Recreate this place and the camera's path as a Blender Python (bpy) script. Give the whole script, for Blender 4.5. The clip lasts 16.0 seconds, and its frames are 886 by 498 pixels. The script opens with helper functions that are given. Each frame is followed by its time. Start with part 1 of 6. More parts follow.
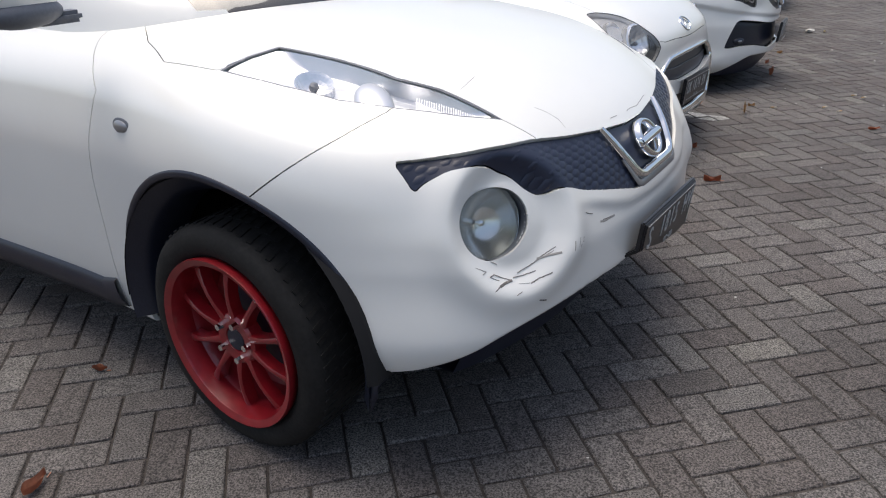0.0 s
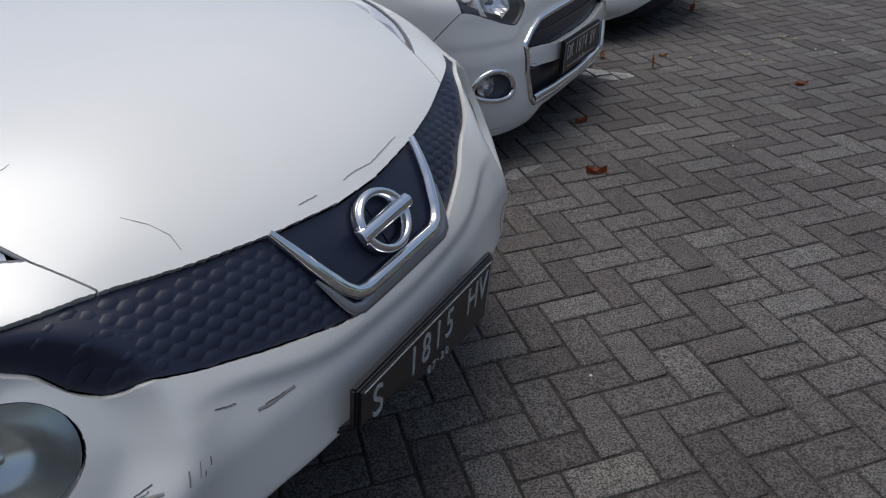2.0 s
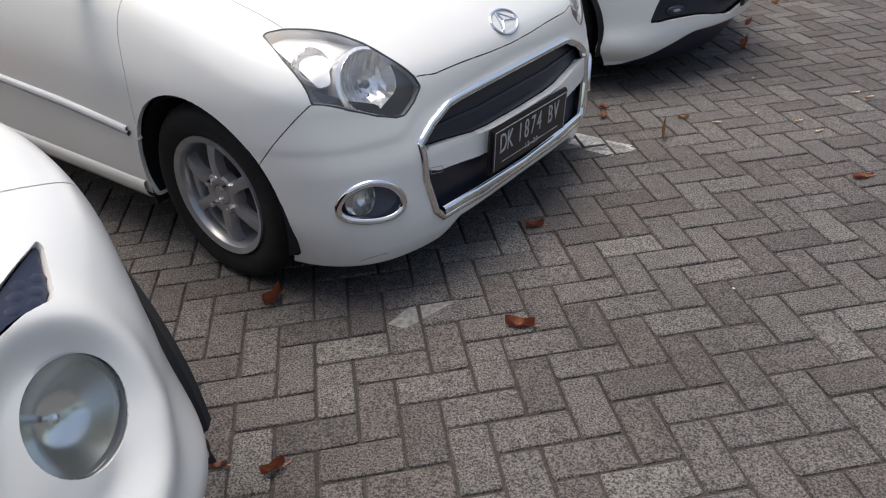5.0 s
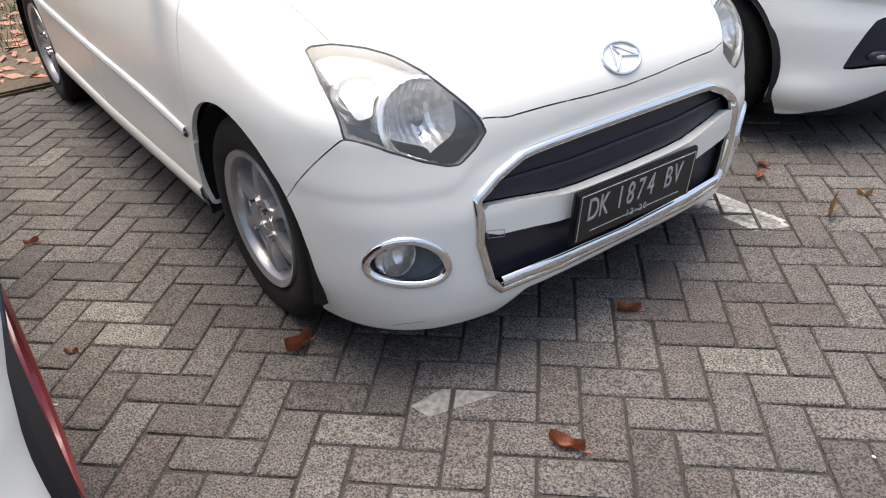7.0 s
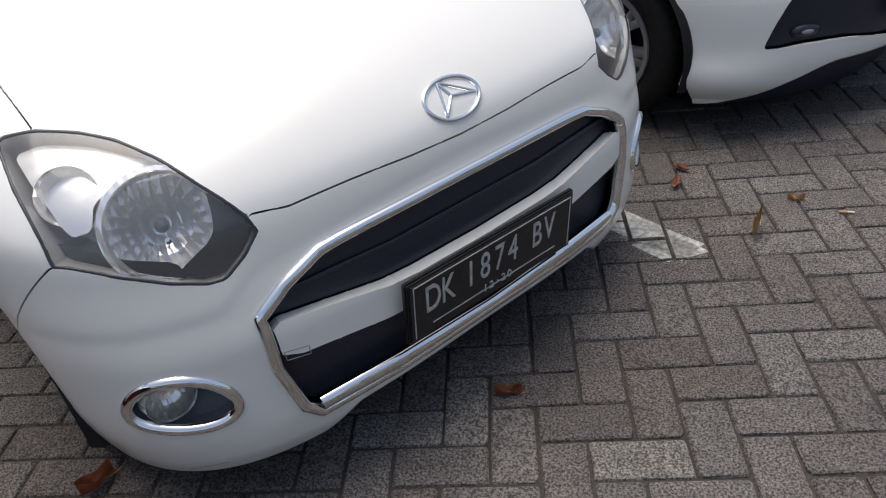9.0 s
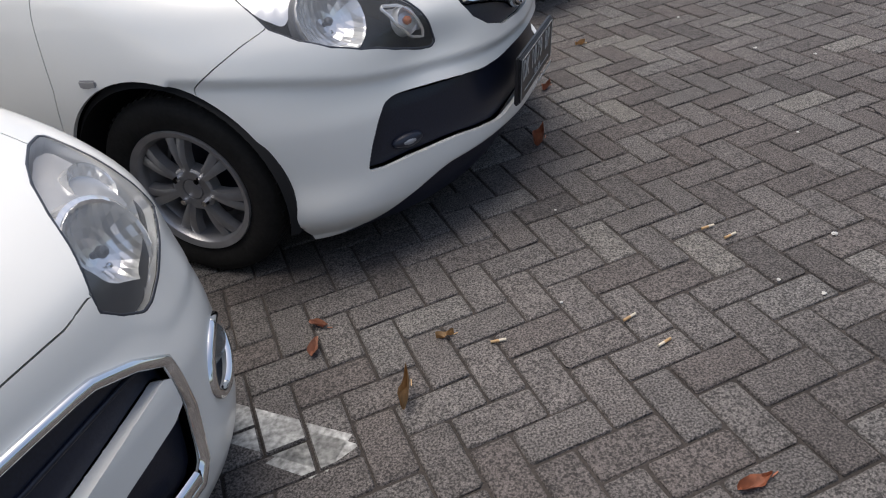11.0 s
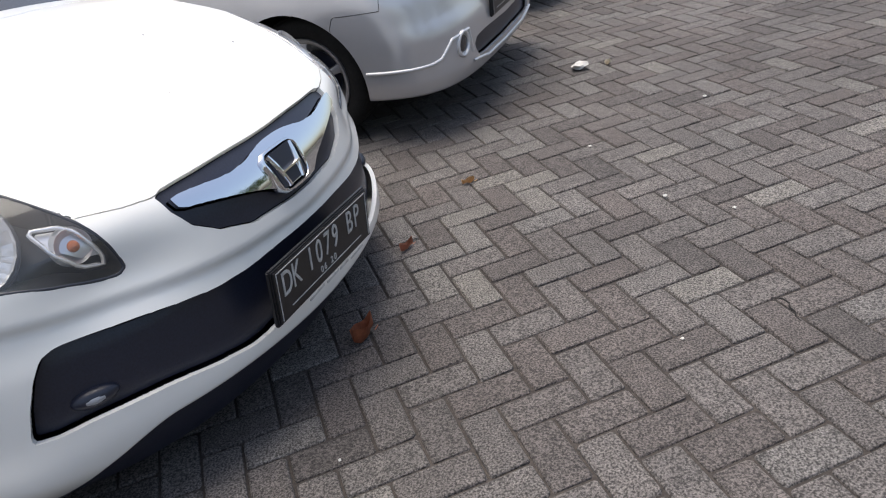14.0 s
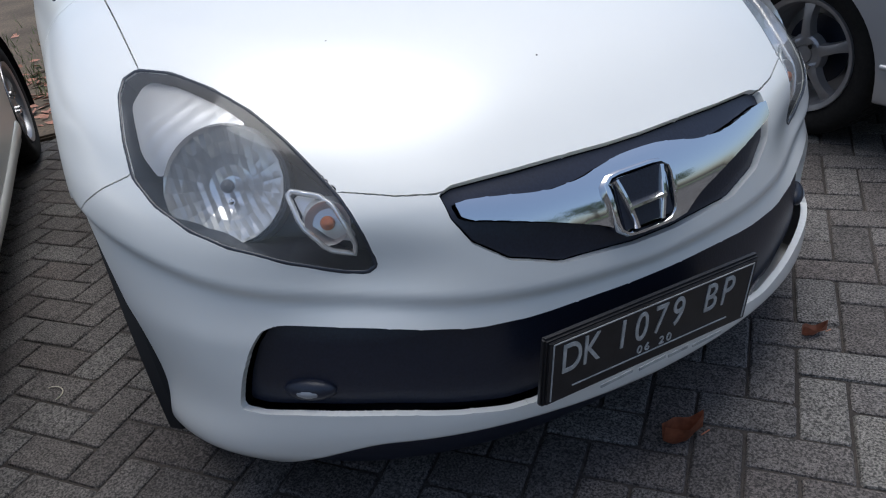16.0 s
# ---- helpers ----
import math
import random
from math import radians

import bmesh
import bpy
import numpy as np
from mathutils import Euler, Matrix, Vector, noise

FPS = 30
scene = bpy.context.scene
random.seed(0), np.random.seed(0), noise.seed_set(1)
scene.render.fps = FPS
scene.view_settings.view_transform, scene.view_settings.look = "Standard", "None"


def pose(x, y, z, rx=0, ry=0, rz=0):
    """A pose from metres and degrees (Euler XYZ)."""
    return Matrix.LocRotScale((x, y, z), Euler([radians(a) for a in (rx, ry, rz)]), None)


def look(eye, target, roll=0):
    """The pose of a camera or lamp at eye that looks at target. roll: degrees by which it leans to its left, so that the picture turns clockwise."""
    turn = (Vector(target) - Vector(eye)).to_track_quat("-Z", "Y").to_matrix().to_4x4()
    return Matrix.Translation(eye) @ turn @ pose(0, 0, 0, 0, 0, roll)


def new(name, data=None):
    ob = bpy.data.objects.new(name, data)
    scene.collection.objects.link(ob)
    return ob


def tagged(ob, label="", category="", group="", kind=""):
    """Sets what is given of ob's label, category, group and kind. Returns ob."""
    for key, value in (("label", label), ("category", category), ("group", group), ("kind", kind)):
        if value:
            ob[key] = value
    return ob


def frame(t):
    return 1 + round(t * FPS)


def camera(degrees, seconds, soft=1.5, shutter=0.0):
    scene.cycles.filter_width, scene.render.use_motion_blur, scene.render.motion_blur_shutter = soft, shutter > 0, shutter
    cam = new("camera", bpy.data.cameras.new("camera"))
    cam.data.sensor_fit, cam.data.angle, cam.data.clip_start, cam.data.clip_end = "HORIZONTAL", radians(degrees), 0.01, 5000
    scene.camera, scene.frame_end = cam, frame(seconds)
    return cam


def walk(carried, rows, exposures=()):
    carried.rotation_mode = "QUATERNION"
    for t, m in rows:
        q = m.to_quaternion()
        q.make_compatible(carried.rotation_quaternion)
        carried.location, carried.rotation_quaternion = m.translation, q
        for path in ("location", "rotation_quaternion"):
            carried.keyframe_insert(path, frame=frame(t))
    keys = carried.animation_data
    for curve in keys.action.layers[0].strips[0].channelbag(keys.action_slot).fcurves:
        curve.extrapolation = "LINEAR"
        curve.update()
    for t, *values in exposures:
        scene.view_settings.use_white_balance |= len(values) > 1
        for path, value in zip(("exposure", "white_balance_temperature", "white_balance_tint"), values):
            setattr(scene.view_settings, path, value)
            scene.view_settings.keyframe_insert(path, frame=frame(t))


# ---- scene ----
cam = camera(62.4, 16.0, soft=1.1)
PATH = [
    (0, (0.65, 0.861, 1.304), (0.573, 2.667, 0.449), -1.2),
    (0.5, (0.754, 1.069, 1.289), (0.66, 2.815, 0.317), -1.0),
    (1, (0.842, 1.334, 1.293), (0.988, 3.056, 0.287), 0.4),
    (1.5, (0.995, 1.549, 1.285), (1.108, 3.286, 0.3), -3.6),
    (2, (1.22, 1.734, 1.301), (1.23, 3.446, 0.267), -3.1),
    (2.5, (1.322, 1.925, 1.283), (1.43, 3.607, 0.206), -1.3),
    (3, (1.368, 2.192, 1.282), (1.541, 3.851, 0.179), 2.0),
    (3.5, (1.468, 2.368, 1.262), (1.415, 4.041, 0.168), -2.6),
    (4, (1.691, 2.488, 1.295), (1.408, 4.163, 0.24), -2.7),
    (4.5, (1.811, 2.583, 1.295), (1.557, 4.259, 0.234), -6.3),
    (4.7, (1.847, 2.653, 1.301), (1.625, 4.335, 0.242), -4.9),
    (6.8, (2.129, 3.226, 1.267), (1.57, 4.821, 0.197), -1.5),
    (7, (2.094, 3.25, 1.243), (1.426, 4.819, 0.198), -2.9),
    (7.5, (2.004, 3.383, 1.245), (1.32, 4.874, 0.102), -3.1),
    (8, (2.041, 3.539, 1.226), (1.375, 5.066, 0.12), -5.6),
    (8.5, (2.185, 3.707, 1.241), (1.49, 5.227, 0.142), -4.7),
    (9, (2.255, 3.833, 1.246), (1.649, 5.357, 0.102), -7.4),
    (9.5, (2.251, 4.045, 1.252), (1.949, 5.664, 0.118), -3.9),
    (10, (2.311, 4.196, 1.256), (2.267, 5.839, 0.116), -7.2),
    (10.2, (2.346, 4.267, 1.244), (2.335, 5.906, 0.098), -8.2),
    (12.3, (2.953, 4.668, 1.283), (3.087, 6.341, 0.195), -11.6),
    (12.5, (2.991, 4.717, 1.275), (3.14, 6.376, 0.169), -12.6),
    (13, (3.176, 4.841, 1.262), (3.399, 6.506, 0.176), -12.4),
    (13.5, (3.328, 4.937, 1.247), (3.446, 6.623, 0.178), -15.7),
    (14, (3.352, 5.121, 1.251), (3.332, 6.855, 0.254), -11.2),
    (14.5, (3.329, 5.343, 1.221), (2.845, 7.044, 0.286), -11.2),
    (15, (3.398, 5.549, 1.21), (2.514, 7.058, 0.24), -7.8),
    (15.5, (3.452, 5.693, 1.187), (2.449, 7.099, 0.179), -9.1),
    (16, (3.436, 5.738, 1.188), (2.315, 7.06, 0.188), -8.6),
]
EXPOSURES = [(0, 0.57, 6850, 10), (0.5, 0.65, 6900, 10), (1, 0.42, 6750, 9), (1.5, -0.02, 6500, 8), (2, -0.18, 6450, 8), (2.5, -0.1, 6600, 8), (3.5, -0.03, 6600, 8), (4, 0.01, 6650, 9), (4.5, 0.3, 6800, 10), (7, 1.29, 7250, 10), (7.5, 1.27, 7300, 10), (8, 1.22, 7300, 10), (8.5, 0.75, 6950, 10),
             (9, 0.44, 6900, 10), (9.5, 0.32, 6800, 10), (10, 0.03, 6650, 10), (12.5, 1.27, 7100, 10), (13.5, 1.18, 7050, 10), (14, 0.89, 6900, 10), (14.5, 0.3, 6400, 8), (16, 0.21, 6150, 7)]
walk(cam, [(t, look(eye, target, roll)) for t, eye, target, roll in PATH], EXPOSURES)

# ---- light ----
world = bpy.data.worlds.new("sky")
scene.world = world
world.use_nodes = True
sky = world.node_tree.nodes.new("ShaderNodeTexSky")
sky.sky_type, sky.sun_disc = "NISHITA", False
sky.sun_elevation, sky.sun_rotation, sky.dust_density, sky.air_density = radians(79), radians(310), 4.0, 1.0
back = world.node_tree.nodes["Background"]
veil = world.node_tree.nodes.new("ShaderNodeHueSaturation")
veil.inputs["Saturation"].default_value = 1.0
world.node_tree.links.new(sky.outputs["Color"], veil.inputs["Color"])
world.node_tree.links.new(veil.outputs["Color"], back.inputs["Color"])
back.inputs["Strength"].default_value = 0.138
sun = new("sun", bpy.data.lights.new("sun", "SUN"))
sun.data.energy, sun.data.angle, sun.data.color = 1.4, radians(45), (1.0, 0.985, 0.965)
sun.matrix_world = look((0, 0, 10), (0.16, -0.13, 8.85))


# ---- materials ----
def material(name, colour, rough=0.5, metal=0.0, coat=0.0, spread=0.0, grain=60.0, relief=0.0, big=3.0, tone=0.0, **more):
    m = bpy.data.materials.new(name)
    m.use_nodes = True
    nodes, links = m.node_tree.nodes, m.node_tree.links
    p = nodes["Principled BSDF"]
    p.inputs["Base Color"].default_value = (*colour, 1)
    p.inputs["Roughness"].default_value, p.inputs["Metallic"].default_value = rough, metal
    p.inputs["Coat Weight"].default_value, p.inputs["Coat Roughness"].default_value = coat, 0.04
    for key, value in more.items():
        p.inputs[key.replace("_", " ")].default_value = value
    place = nodes.new("ShaderNodeTexCoord")
    if spread or tone:
        last = None
        for scale, amount in ((grain, spread), (big, tone)):
            if not amount:
                continue
            n = nodes.new("ShaderNodeTexNoise")
            n.inputs["Scale"].default_value, n.inputs["Detail"].default_value = scale, 6
            links.new(place.outputs["Object"], n.inputs["Vector"])
            ramp = nodes.new("ShaderNodeMapRange")
            ramp.inputs["From Min"].default_value, ramp.inputs["From Max"].default_value = 0.3, 0.7
            ramp.inputs["To Min"].default_value, ramp.inputs["To Max"].default_value = 1 - amount, 1 + amount
            links.new(n.outputs["Fac"], ramp.inputs["Value"])
            mix = nodes.new("ShaderNodeMix")
            mix.data_type, mix.blend_type = "RGBA", "MULTIPLY"
            mix.inputs[0].default_value = 1
            if last is None:
                mix.inputs[6].default_value = (*colour, 1)
            else:
                links.new(last, mix.inputs[6])
            links.new(ramp.outputs["Result"], mix.inputs[7])
            last = mix.outputs[2]
        links.new(last, p.inputs["Base Color"])
    if relief:
        n = nodes.new("ShaderNodeTexNoise")
        n.inputs["Scale"].default_value, n.inputs["Detail"].default_value = grain, 8
        links.new(place.outputs["Object"], n.inputs["Vector"])
        b = nodes.new("ShaderNodeBump")
        b.inputs["Strength"].default_value, b.inputs["Distance"].default_value = relief, 0.004
        links.new(n.outputs["Fac"], b.inputs["Height"])
        links.new(b.outputs["Normal"], p.inputs["Normal"])
    return m


PAINT = material("white_paint", (0.77, 0.77, 0.735), 0.28, coat=1.0, tone=0.03, big=2.0, Coat_IOR=1.5, Coat_Roughness=0.24)
# Blue in both blacks below is sky reflection put into the base colour.
BLACK = material("black_plastic", (0.012, 0.015, 0.028), 0.36, spread=0.2, grain=200, relief=0.1)
HONEY = material("honeycomb_plastic", (0.011, 0.016, 0.036), 0.42)
# Near-black for liners and underbody; on inner_body it paints in the shade.
CAVITY = material("dark_cavity", (0.008, 0.008, 0.009), 0.9)
CHROME = material("chrome", (0.78, 0.79, 0.8), 0.06, 1.0)
# Rubber and red rim colours include some darkening for the wheel arch's shade.
RUBBER = material("tyre_rubber", (0.013, 0.0125, 0.012), 0.75, spread=0.25, grain=90, relief=0.25, tone=0.3, big=12, Specular_IOR_Level=0.25)
RED = material("red_rim_paint", (0.21, 0.006, 0.011), 0.35, coat=0.6, spread=0.15, grain=30)
ALLOY = material("silver_alloy", (0.36, 0.36, 0.37), 0.3, 0.6, spread=0.1, grain=20)
SILVER = material("silver_paint", (0.55, 0.55, 0.56), 0.3, 0.55, coat=1.0, tone=0.05)
DARKLAMP = material("dark_lamp_body", (0.03, 0.034, 0.045), 0.35, grain=20, relief=0.2)
MIRROR = material("lamp_reflector", (0.88, 0.88, 0.88), 0.18, 0.7)
LAMPGREY = material("grey_lamp_body", (0.30, 0.31, 0.33), 0.4, 0.3, grain=25, relief=0.3)
FOIL = material("satin_reflector", (0.7, 0.71, 0.73), 0.3, 0.6, grain=16, relief=0.35)
SATIN = material("satin_grey_metal", (0.3, 0.31, 0.33), 0.3, 0.7)
FOGLAMP = material("fog_reflector", (0.72, 0.75, 0.73), 0.2, 0.85, grain=9, relief=0.15)
PLATE = material("black_plate", (0.012, 0.012, 0.014), 0.35, spread=0.3, grain=40)
LETTER = material("white_letter", (0.42, 0.42, 0.41), 0.5, spread=0.25, grain=50)
LENS = bpy.data.materials.new("clear_lens")
LENS.use_nodes = True
nodes, links = LENS.node_tree.nodes, LENS.node_tree.links
nodes.remove(nodes["Principled BSDF"])
clear, shine, haze, rim_gloss, film, over = nodes.new("ShaderNodeBsdfTransparent"), nodes.new("ShaderNodeBsdfGlossy"), nodes.new("ShaderNodeBsdfDiffuse"), nodes.new("ShaderNodeFresnel"), nodes.new("ShaderNodeMixShader"), nodes.new("ShaderNodeMixShader")
shine.inputs["Roughness"].default_value, rim_gloss.inputs["IOR"].default_value = 0.04, 1.5
haze.inputs["Color"].default_value = (0.8, 0.8, 0.76, 1)
film.inputs["Fac"].default_value = 0.05
links.new(clear.outputs[0], film.inputs[1])
links.new(haze.outputs[0], film.inputs[2])
links.new(rim_gloss.outputs[0], over.inputs["Fac"])
links.new(film.outputs[0], over.inputs[1])
links.new(shine.outputs[0], over.inputs[2])
links.new(over.outputs[0], nodes["Material Output"].inputs["Surface"])
nodes, links = MIRROR.node_tree.nodes, MIRROR.node_tree.links
strips, blot, there, crease, both_of = nodes.new("ShaderNodeTexWave"), nodes.new("ShaderNodeTexNoise"), nodes.new("ShaderNodeTexCoord"), nodes.new("ShaderNodeBump"), nodes.new("ShaderNodeMath")
strips.bands_direction, strips.wave_profile = "Y", "TRI"
strips.inputs["Scale"].default_value, strips.inputs["Distortion"].default_value, strips.inputs["Detail"].default_value = 18, 1.0, 0
blot.inputs["Scale"].default_value, blot.inputs["Detail"].default_value = 22, 1
crease.inputs["Strength"].default_value, crease.inputs["Distance"].default_value = 0.15, 0.008
both_of.operation = "ADD"
links.new(there.outputs["Object"], strips.inputs["Vector"])
links.new(there.outputs["Object"], blot.inputs["Vector"])
links.new(strips.outputs["Fac"], both_of.inputs[0])
links.new(blot.outputs["Fac"], both_of.inputs[1])
links.new(both_of.outputs[0], crease.inputs["Height"])
links.new(crease.outputs["Normal"], nodes["Principled BSDF"].inputs["Normal"])
GREY = material("grey_plastic", (0.12, 0.13, 0.15), 0.5, spread=0.1, grain=100)
GLASS = material("tinted_glass", (0.02, 0.025, 0.03), 0.05, coat=1.0)
AMBER = material("amber_bulb", (0.5, 0.16, 0.06), 0.3)
LEAF = material("dry_leaf", (0.32, 0.11, 0.055), 0.6, spread=0.3, grain=60, tone=0.2, big=20)
PALE = material("pale_litter", (0.55, 0.5, 0.4), 0.7, spread=0.1, grain=80)


# ---- shapes ----
def link(name, verts, faces, mat, parent=None, label="", smooth=True, sharp=40):
    me = bpy.data.meshes.new(name)
    me.from_pydata([tuple(v) for v in verts], [], [tuple(f) for f in faces])
    me.materials.append(mat)
    me.validate()
    if smooth:
        me.shade_smooth()
        me.set_sharp_from_angle(angle=radians(sharp))
    ob = new(name, me)
    if parent is not None:
        ob.parent = parent
    return tagged(ob, label)


def part(name, bm, mat, parent=None, label="", sharp=35):
    me = bpy.data.meshes.new(name)
    bmesh.ops.recalc_face_normals(bm, faces=bm.faces)
    bm.to_mesh(me)
    bm.free()
    me.materials.append(mat)
    me.shade_smooth()
    me.set_sharp_from_angle(angle=radians(sharp))
    ob = new(name, me)
    if parent is not None:
        ob.parent = parent
    return tagged(ob, label)


def curve(keys):
    """A smooth curve through (place, value) keys."""
    k = sorted(keys)
    xs, ys = np.array([p[0] for p in k], float), np.array([p[1] for p in k], float)
    d = np.diff(ys) / np.diff(xs)
    m = np.concatenate([[d[0]], np.where(d[:-1] * d[1:] > 0, 2 * d[:-1] * d[1:] / (d[:-1] + d[1:] + 1e-12), 0), [d[-1]]])

    def value(x):
        x = np.clip(x, xs[0], xs[-1])
        i = np.clip(np.searchsorted(xs, x) - 1, 0, len(xs) - 2)
        h = xs[i + 1] - xs[i]
        t = (x - xs[i]) / h
        return ((1 + 2 * t) * ys[i] + t * h * m[i]) * (1 - t) ** 2 + ((3 - 2 * t) * ys[i + 1] + (t - 1) * h * m[i + 1]) * t ** 2

    return value


def smax(a, b, k):
    h = np.clip(k - np.abs(a - b), 0, None) / k
    return np.maximum(a, b) + h * h * k / 4


def shaped(car):
    """The signed field of a car's painted shell: x ahead from the nose, y to its left, z up."""
    nose, hood, width = curve(car["nose"]), curve(car["hood"]), curve(car["width"])
    under, along = curve(car["under"]), curve(car["along"])

    def field(p):
        x, y, z = p[..., 0], p[..., 1], p[..., 2]
        z = z + car["lean"] * y
        s = np.abs(y)
        a, n, w = car["bow"], car["square"], width(z) * along(x)
        cx, cy = np.clip(x - (nose(z) - a), 0, None) / a, s / w
        g = (cx ** n + cy ** n) ** (1 / n) + 1e-9
        side = (g - 1) / np.sqrt(((cx / g) ** (n - 1) / a) ** 2 + ((cy / g) ** (n - 1) / w) ** 2 + 1e-9)
        top = (z - hood(x) + car["crown"] * (s / w) ** 2.5) * 0.92
        f = smax(side, top, car["soft"])
        f = smax(f, under(s) * np.where(x > -0.5, 1, 0) + np.where(x > -0.5, 0, 0.2) - z, 0.012)
        f = smax(f, -x - car["long"], 0.3)
        for (bx, by, bz), (rx, ry, rz), amp in car["bumps"]:
            f = f - amp * np.exp(-((x - bx) / rx) ** 2 - ((s - by) / ry) ** 2 - ((z - bz) / rz) ** 2)
        for line, amp, fade, reach in car.get("ledges", ()):
            t = curve(line)(s) - z
            q = np.clip(t / 0.03 + 0.5, 0, 1)
            f = f + np.where(x > -0.75, amp * np.clip((reach - s) / 0.12, 0, 1) * q * q * (3 - 2 * q) * np.exp(-(np.clip(t, 0, None) / fade) ** 2), 0)
        for (bx, by, bz), (ax, ay, az), r0, r1, deep, rim in car["dishes"]:
            dx, dy, dz = x - bx, s - by, z - bz
            t = dx * ax + dy * ay + dz * az
            r = np.sqrt(np.clip(dx * dx + dy * dy + dz * dz - t * t, 0, None))
            q = np.clip((r1 - r) / (r1 - r0), 0, 1)
            near = np.abs(t) < 0.25
            f = f + np.where(near, deep * q * q * (3 - 2 * q) - rim * np.exp(-((r - r1) / 0.04) ** 2), 0)
        return f

    return field



def rounded(poly, rounds=2):
    """A closed outline with its corners cut softly."""
    p = np.array(poly, float)
    for _ in range(rounds):
        q = np.roll(p, -1, 0)
        p = np.stack([p * 0.85 + q * 0.15, p * 0.15 + q * 0.85], 1).reshape(-1, 2)
    return p


def within(poly, q):
    x, y = q[:, 0], q[:, 1]
    inside = np.zeros(len(q), bool)
    for (x0, y0), (x1, y1) in zip(poly, np.roll(poly, -1, 0)):
        c = (y0 > y) != (y1 > y)
        inside ^= c & (x < (x1 - x0) * (y - y0) / (y1 - y0 + 1e-12) + x0)
    return inside


def nearest(poly, q):
    best, place = np.full(len(q), 9.0), q.copy()
    for a, b in zip(poly, np.roll(poly, -1, 0)):
        d = b - a
        t = np.clip(((q - a) @ d) / (d @ d + 1e-12), 0, 1)
        at = a + t[:, None] * d
        r = np.hypot(*(q - at).T)
        closer = r < best
        best[closer], place[closer] = r[closer], at[closer]
    return best, place


def flat(p, side):
    """Places on the shell as seen from the front and above (width, rise) or from the side (length, height)."""
    return p[:, [0, 2]] if side else np.stack([np.abs(p[:, 1]), p[:, 2] - p[:, 0]], 1)


def onto(field, p, way, reach):
    """Moves places along a way until they lie on the shell."""
    s = np.linspace(-reach, reach, 41)
    v = np.stack([field(p + way * a) for a in s])
    flip = (v[:-1] < 0) != (v[1:] < 0)
    ok = flip.any(0)
    # the outermost crossing
    i = len(s) - 2 - np.argmax(flip[::-1], 0)
    j = np.arange(len(p))
    v0, v1 = v[i, j], v[i + 1, j]
    a = s[i] + (s[i + 1] - s[i]) * v0 / (v0 - v1 + 1e-12)
    return np.where(ok[:, None], p + way * a[:, None], p)


def slope(field, p):
    e = 0.002
    g = np.stack([field(p + np.eye(3)[k] * e) - field(p - np.eye(3)[k] * e) for k in range(3)], -1)
    return g / (np.linalg.norm(g, axis=1, keepdims=True) + 1e-12)


def steps(lo, hi, fine_from, fine, coarse):
    """Places from lo to hi, close together past fine_from."""
    a = np.linspace(lo, fine_from, max(2, int((fine_from - lo) / coarse)))[:-1] if fine_from > lo else np.array([])
    return np.concatenate([a, np.linspace(fine_from, hi, int((hi - fine_from) / fine) + 1)])


def skin(field, lo, hi, core_lo, core_hi, fine_from, fine=0.009, coarse=0.05):
    """The closed skin of a field as quads, shot outwards from an inner box."""
    axes = [steps(lo[0], hi[0], fine_from, fine, coarse), steps(lo[1], hi[1], lo[1], fine, coarse), steps(lo[2], hi[2], lo[2], fine, coarse)]
    index, verts, quads = {}, [], []

    def at(i, j, k):
        if (i, j, k) not in index:
            index[i, j, k] = len(verts)
            verts.append((axes[0][i], axes[1][j], axes[2][k]))
        return index[i, j, k]

    nx, ny, nz = (len(a) - 1 for a in axes)
    for i in range(nx):
        for j in range(ny):
            quads.append((at(i, j, nz), at(i + 1, j, nz), at(i + 1, j + 1, nz), at(i, j + 1, nz)))
    for j in range(ny):
        for k in range(nz):
            quads.append((at(nx, j, k), at(nx, j + 1, k), at(nx, j + 1, k + 1), at(nx, j, k + 1)))
    for i in range(nx):
        for k in range(nz):
            quads.append((at(i, 0, k), at(i + 1, 0, k), at(i + 1, 0, k + 1), at(i, 0, k + 1)))
            quads.append((at(i + 1, ny, k), at(i, ny, k), at(i, ny, k + 1), at(i + 1, ny, k + 1)))
    p = np.array(verts)
    o = np.clip(p, core_lo, core_hi)
    d = p - o
    a, b = np.zeros(len(p)), np.full(len(p), 1.6)
    for s in np.linspace(0.05, 1.6, 32)[::-1]:
        b = np.where(field(o + d * s) > 0, s, b)
    a = b - 0.06
    for _ in range(16):
        m = (a + b) / 2
        out = field(o + d * m[:, None]) > 0
        a, b = np.where(out, a, m), np.where(out, m, b)
    return o + d * b[:, None], np.array(quads)


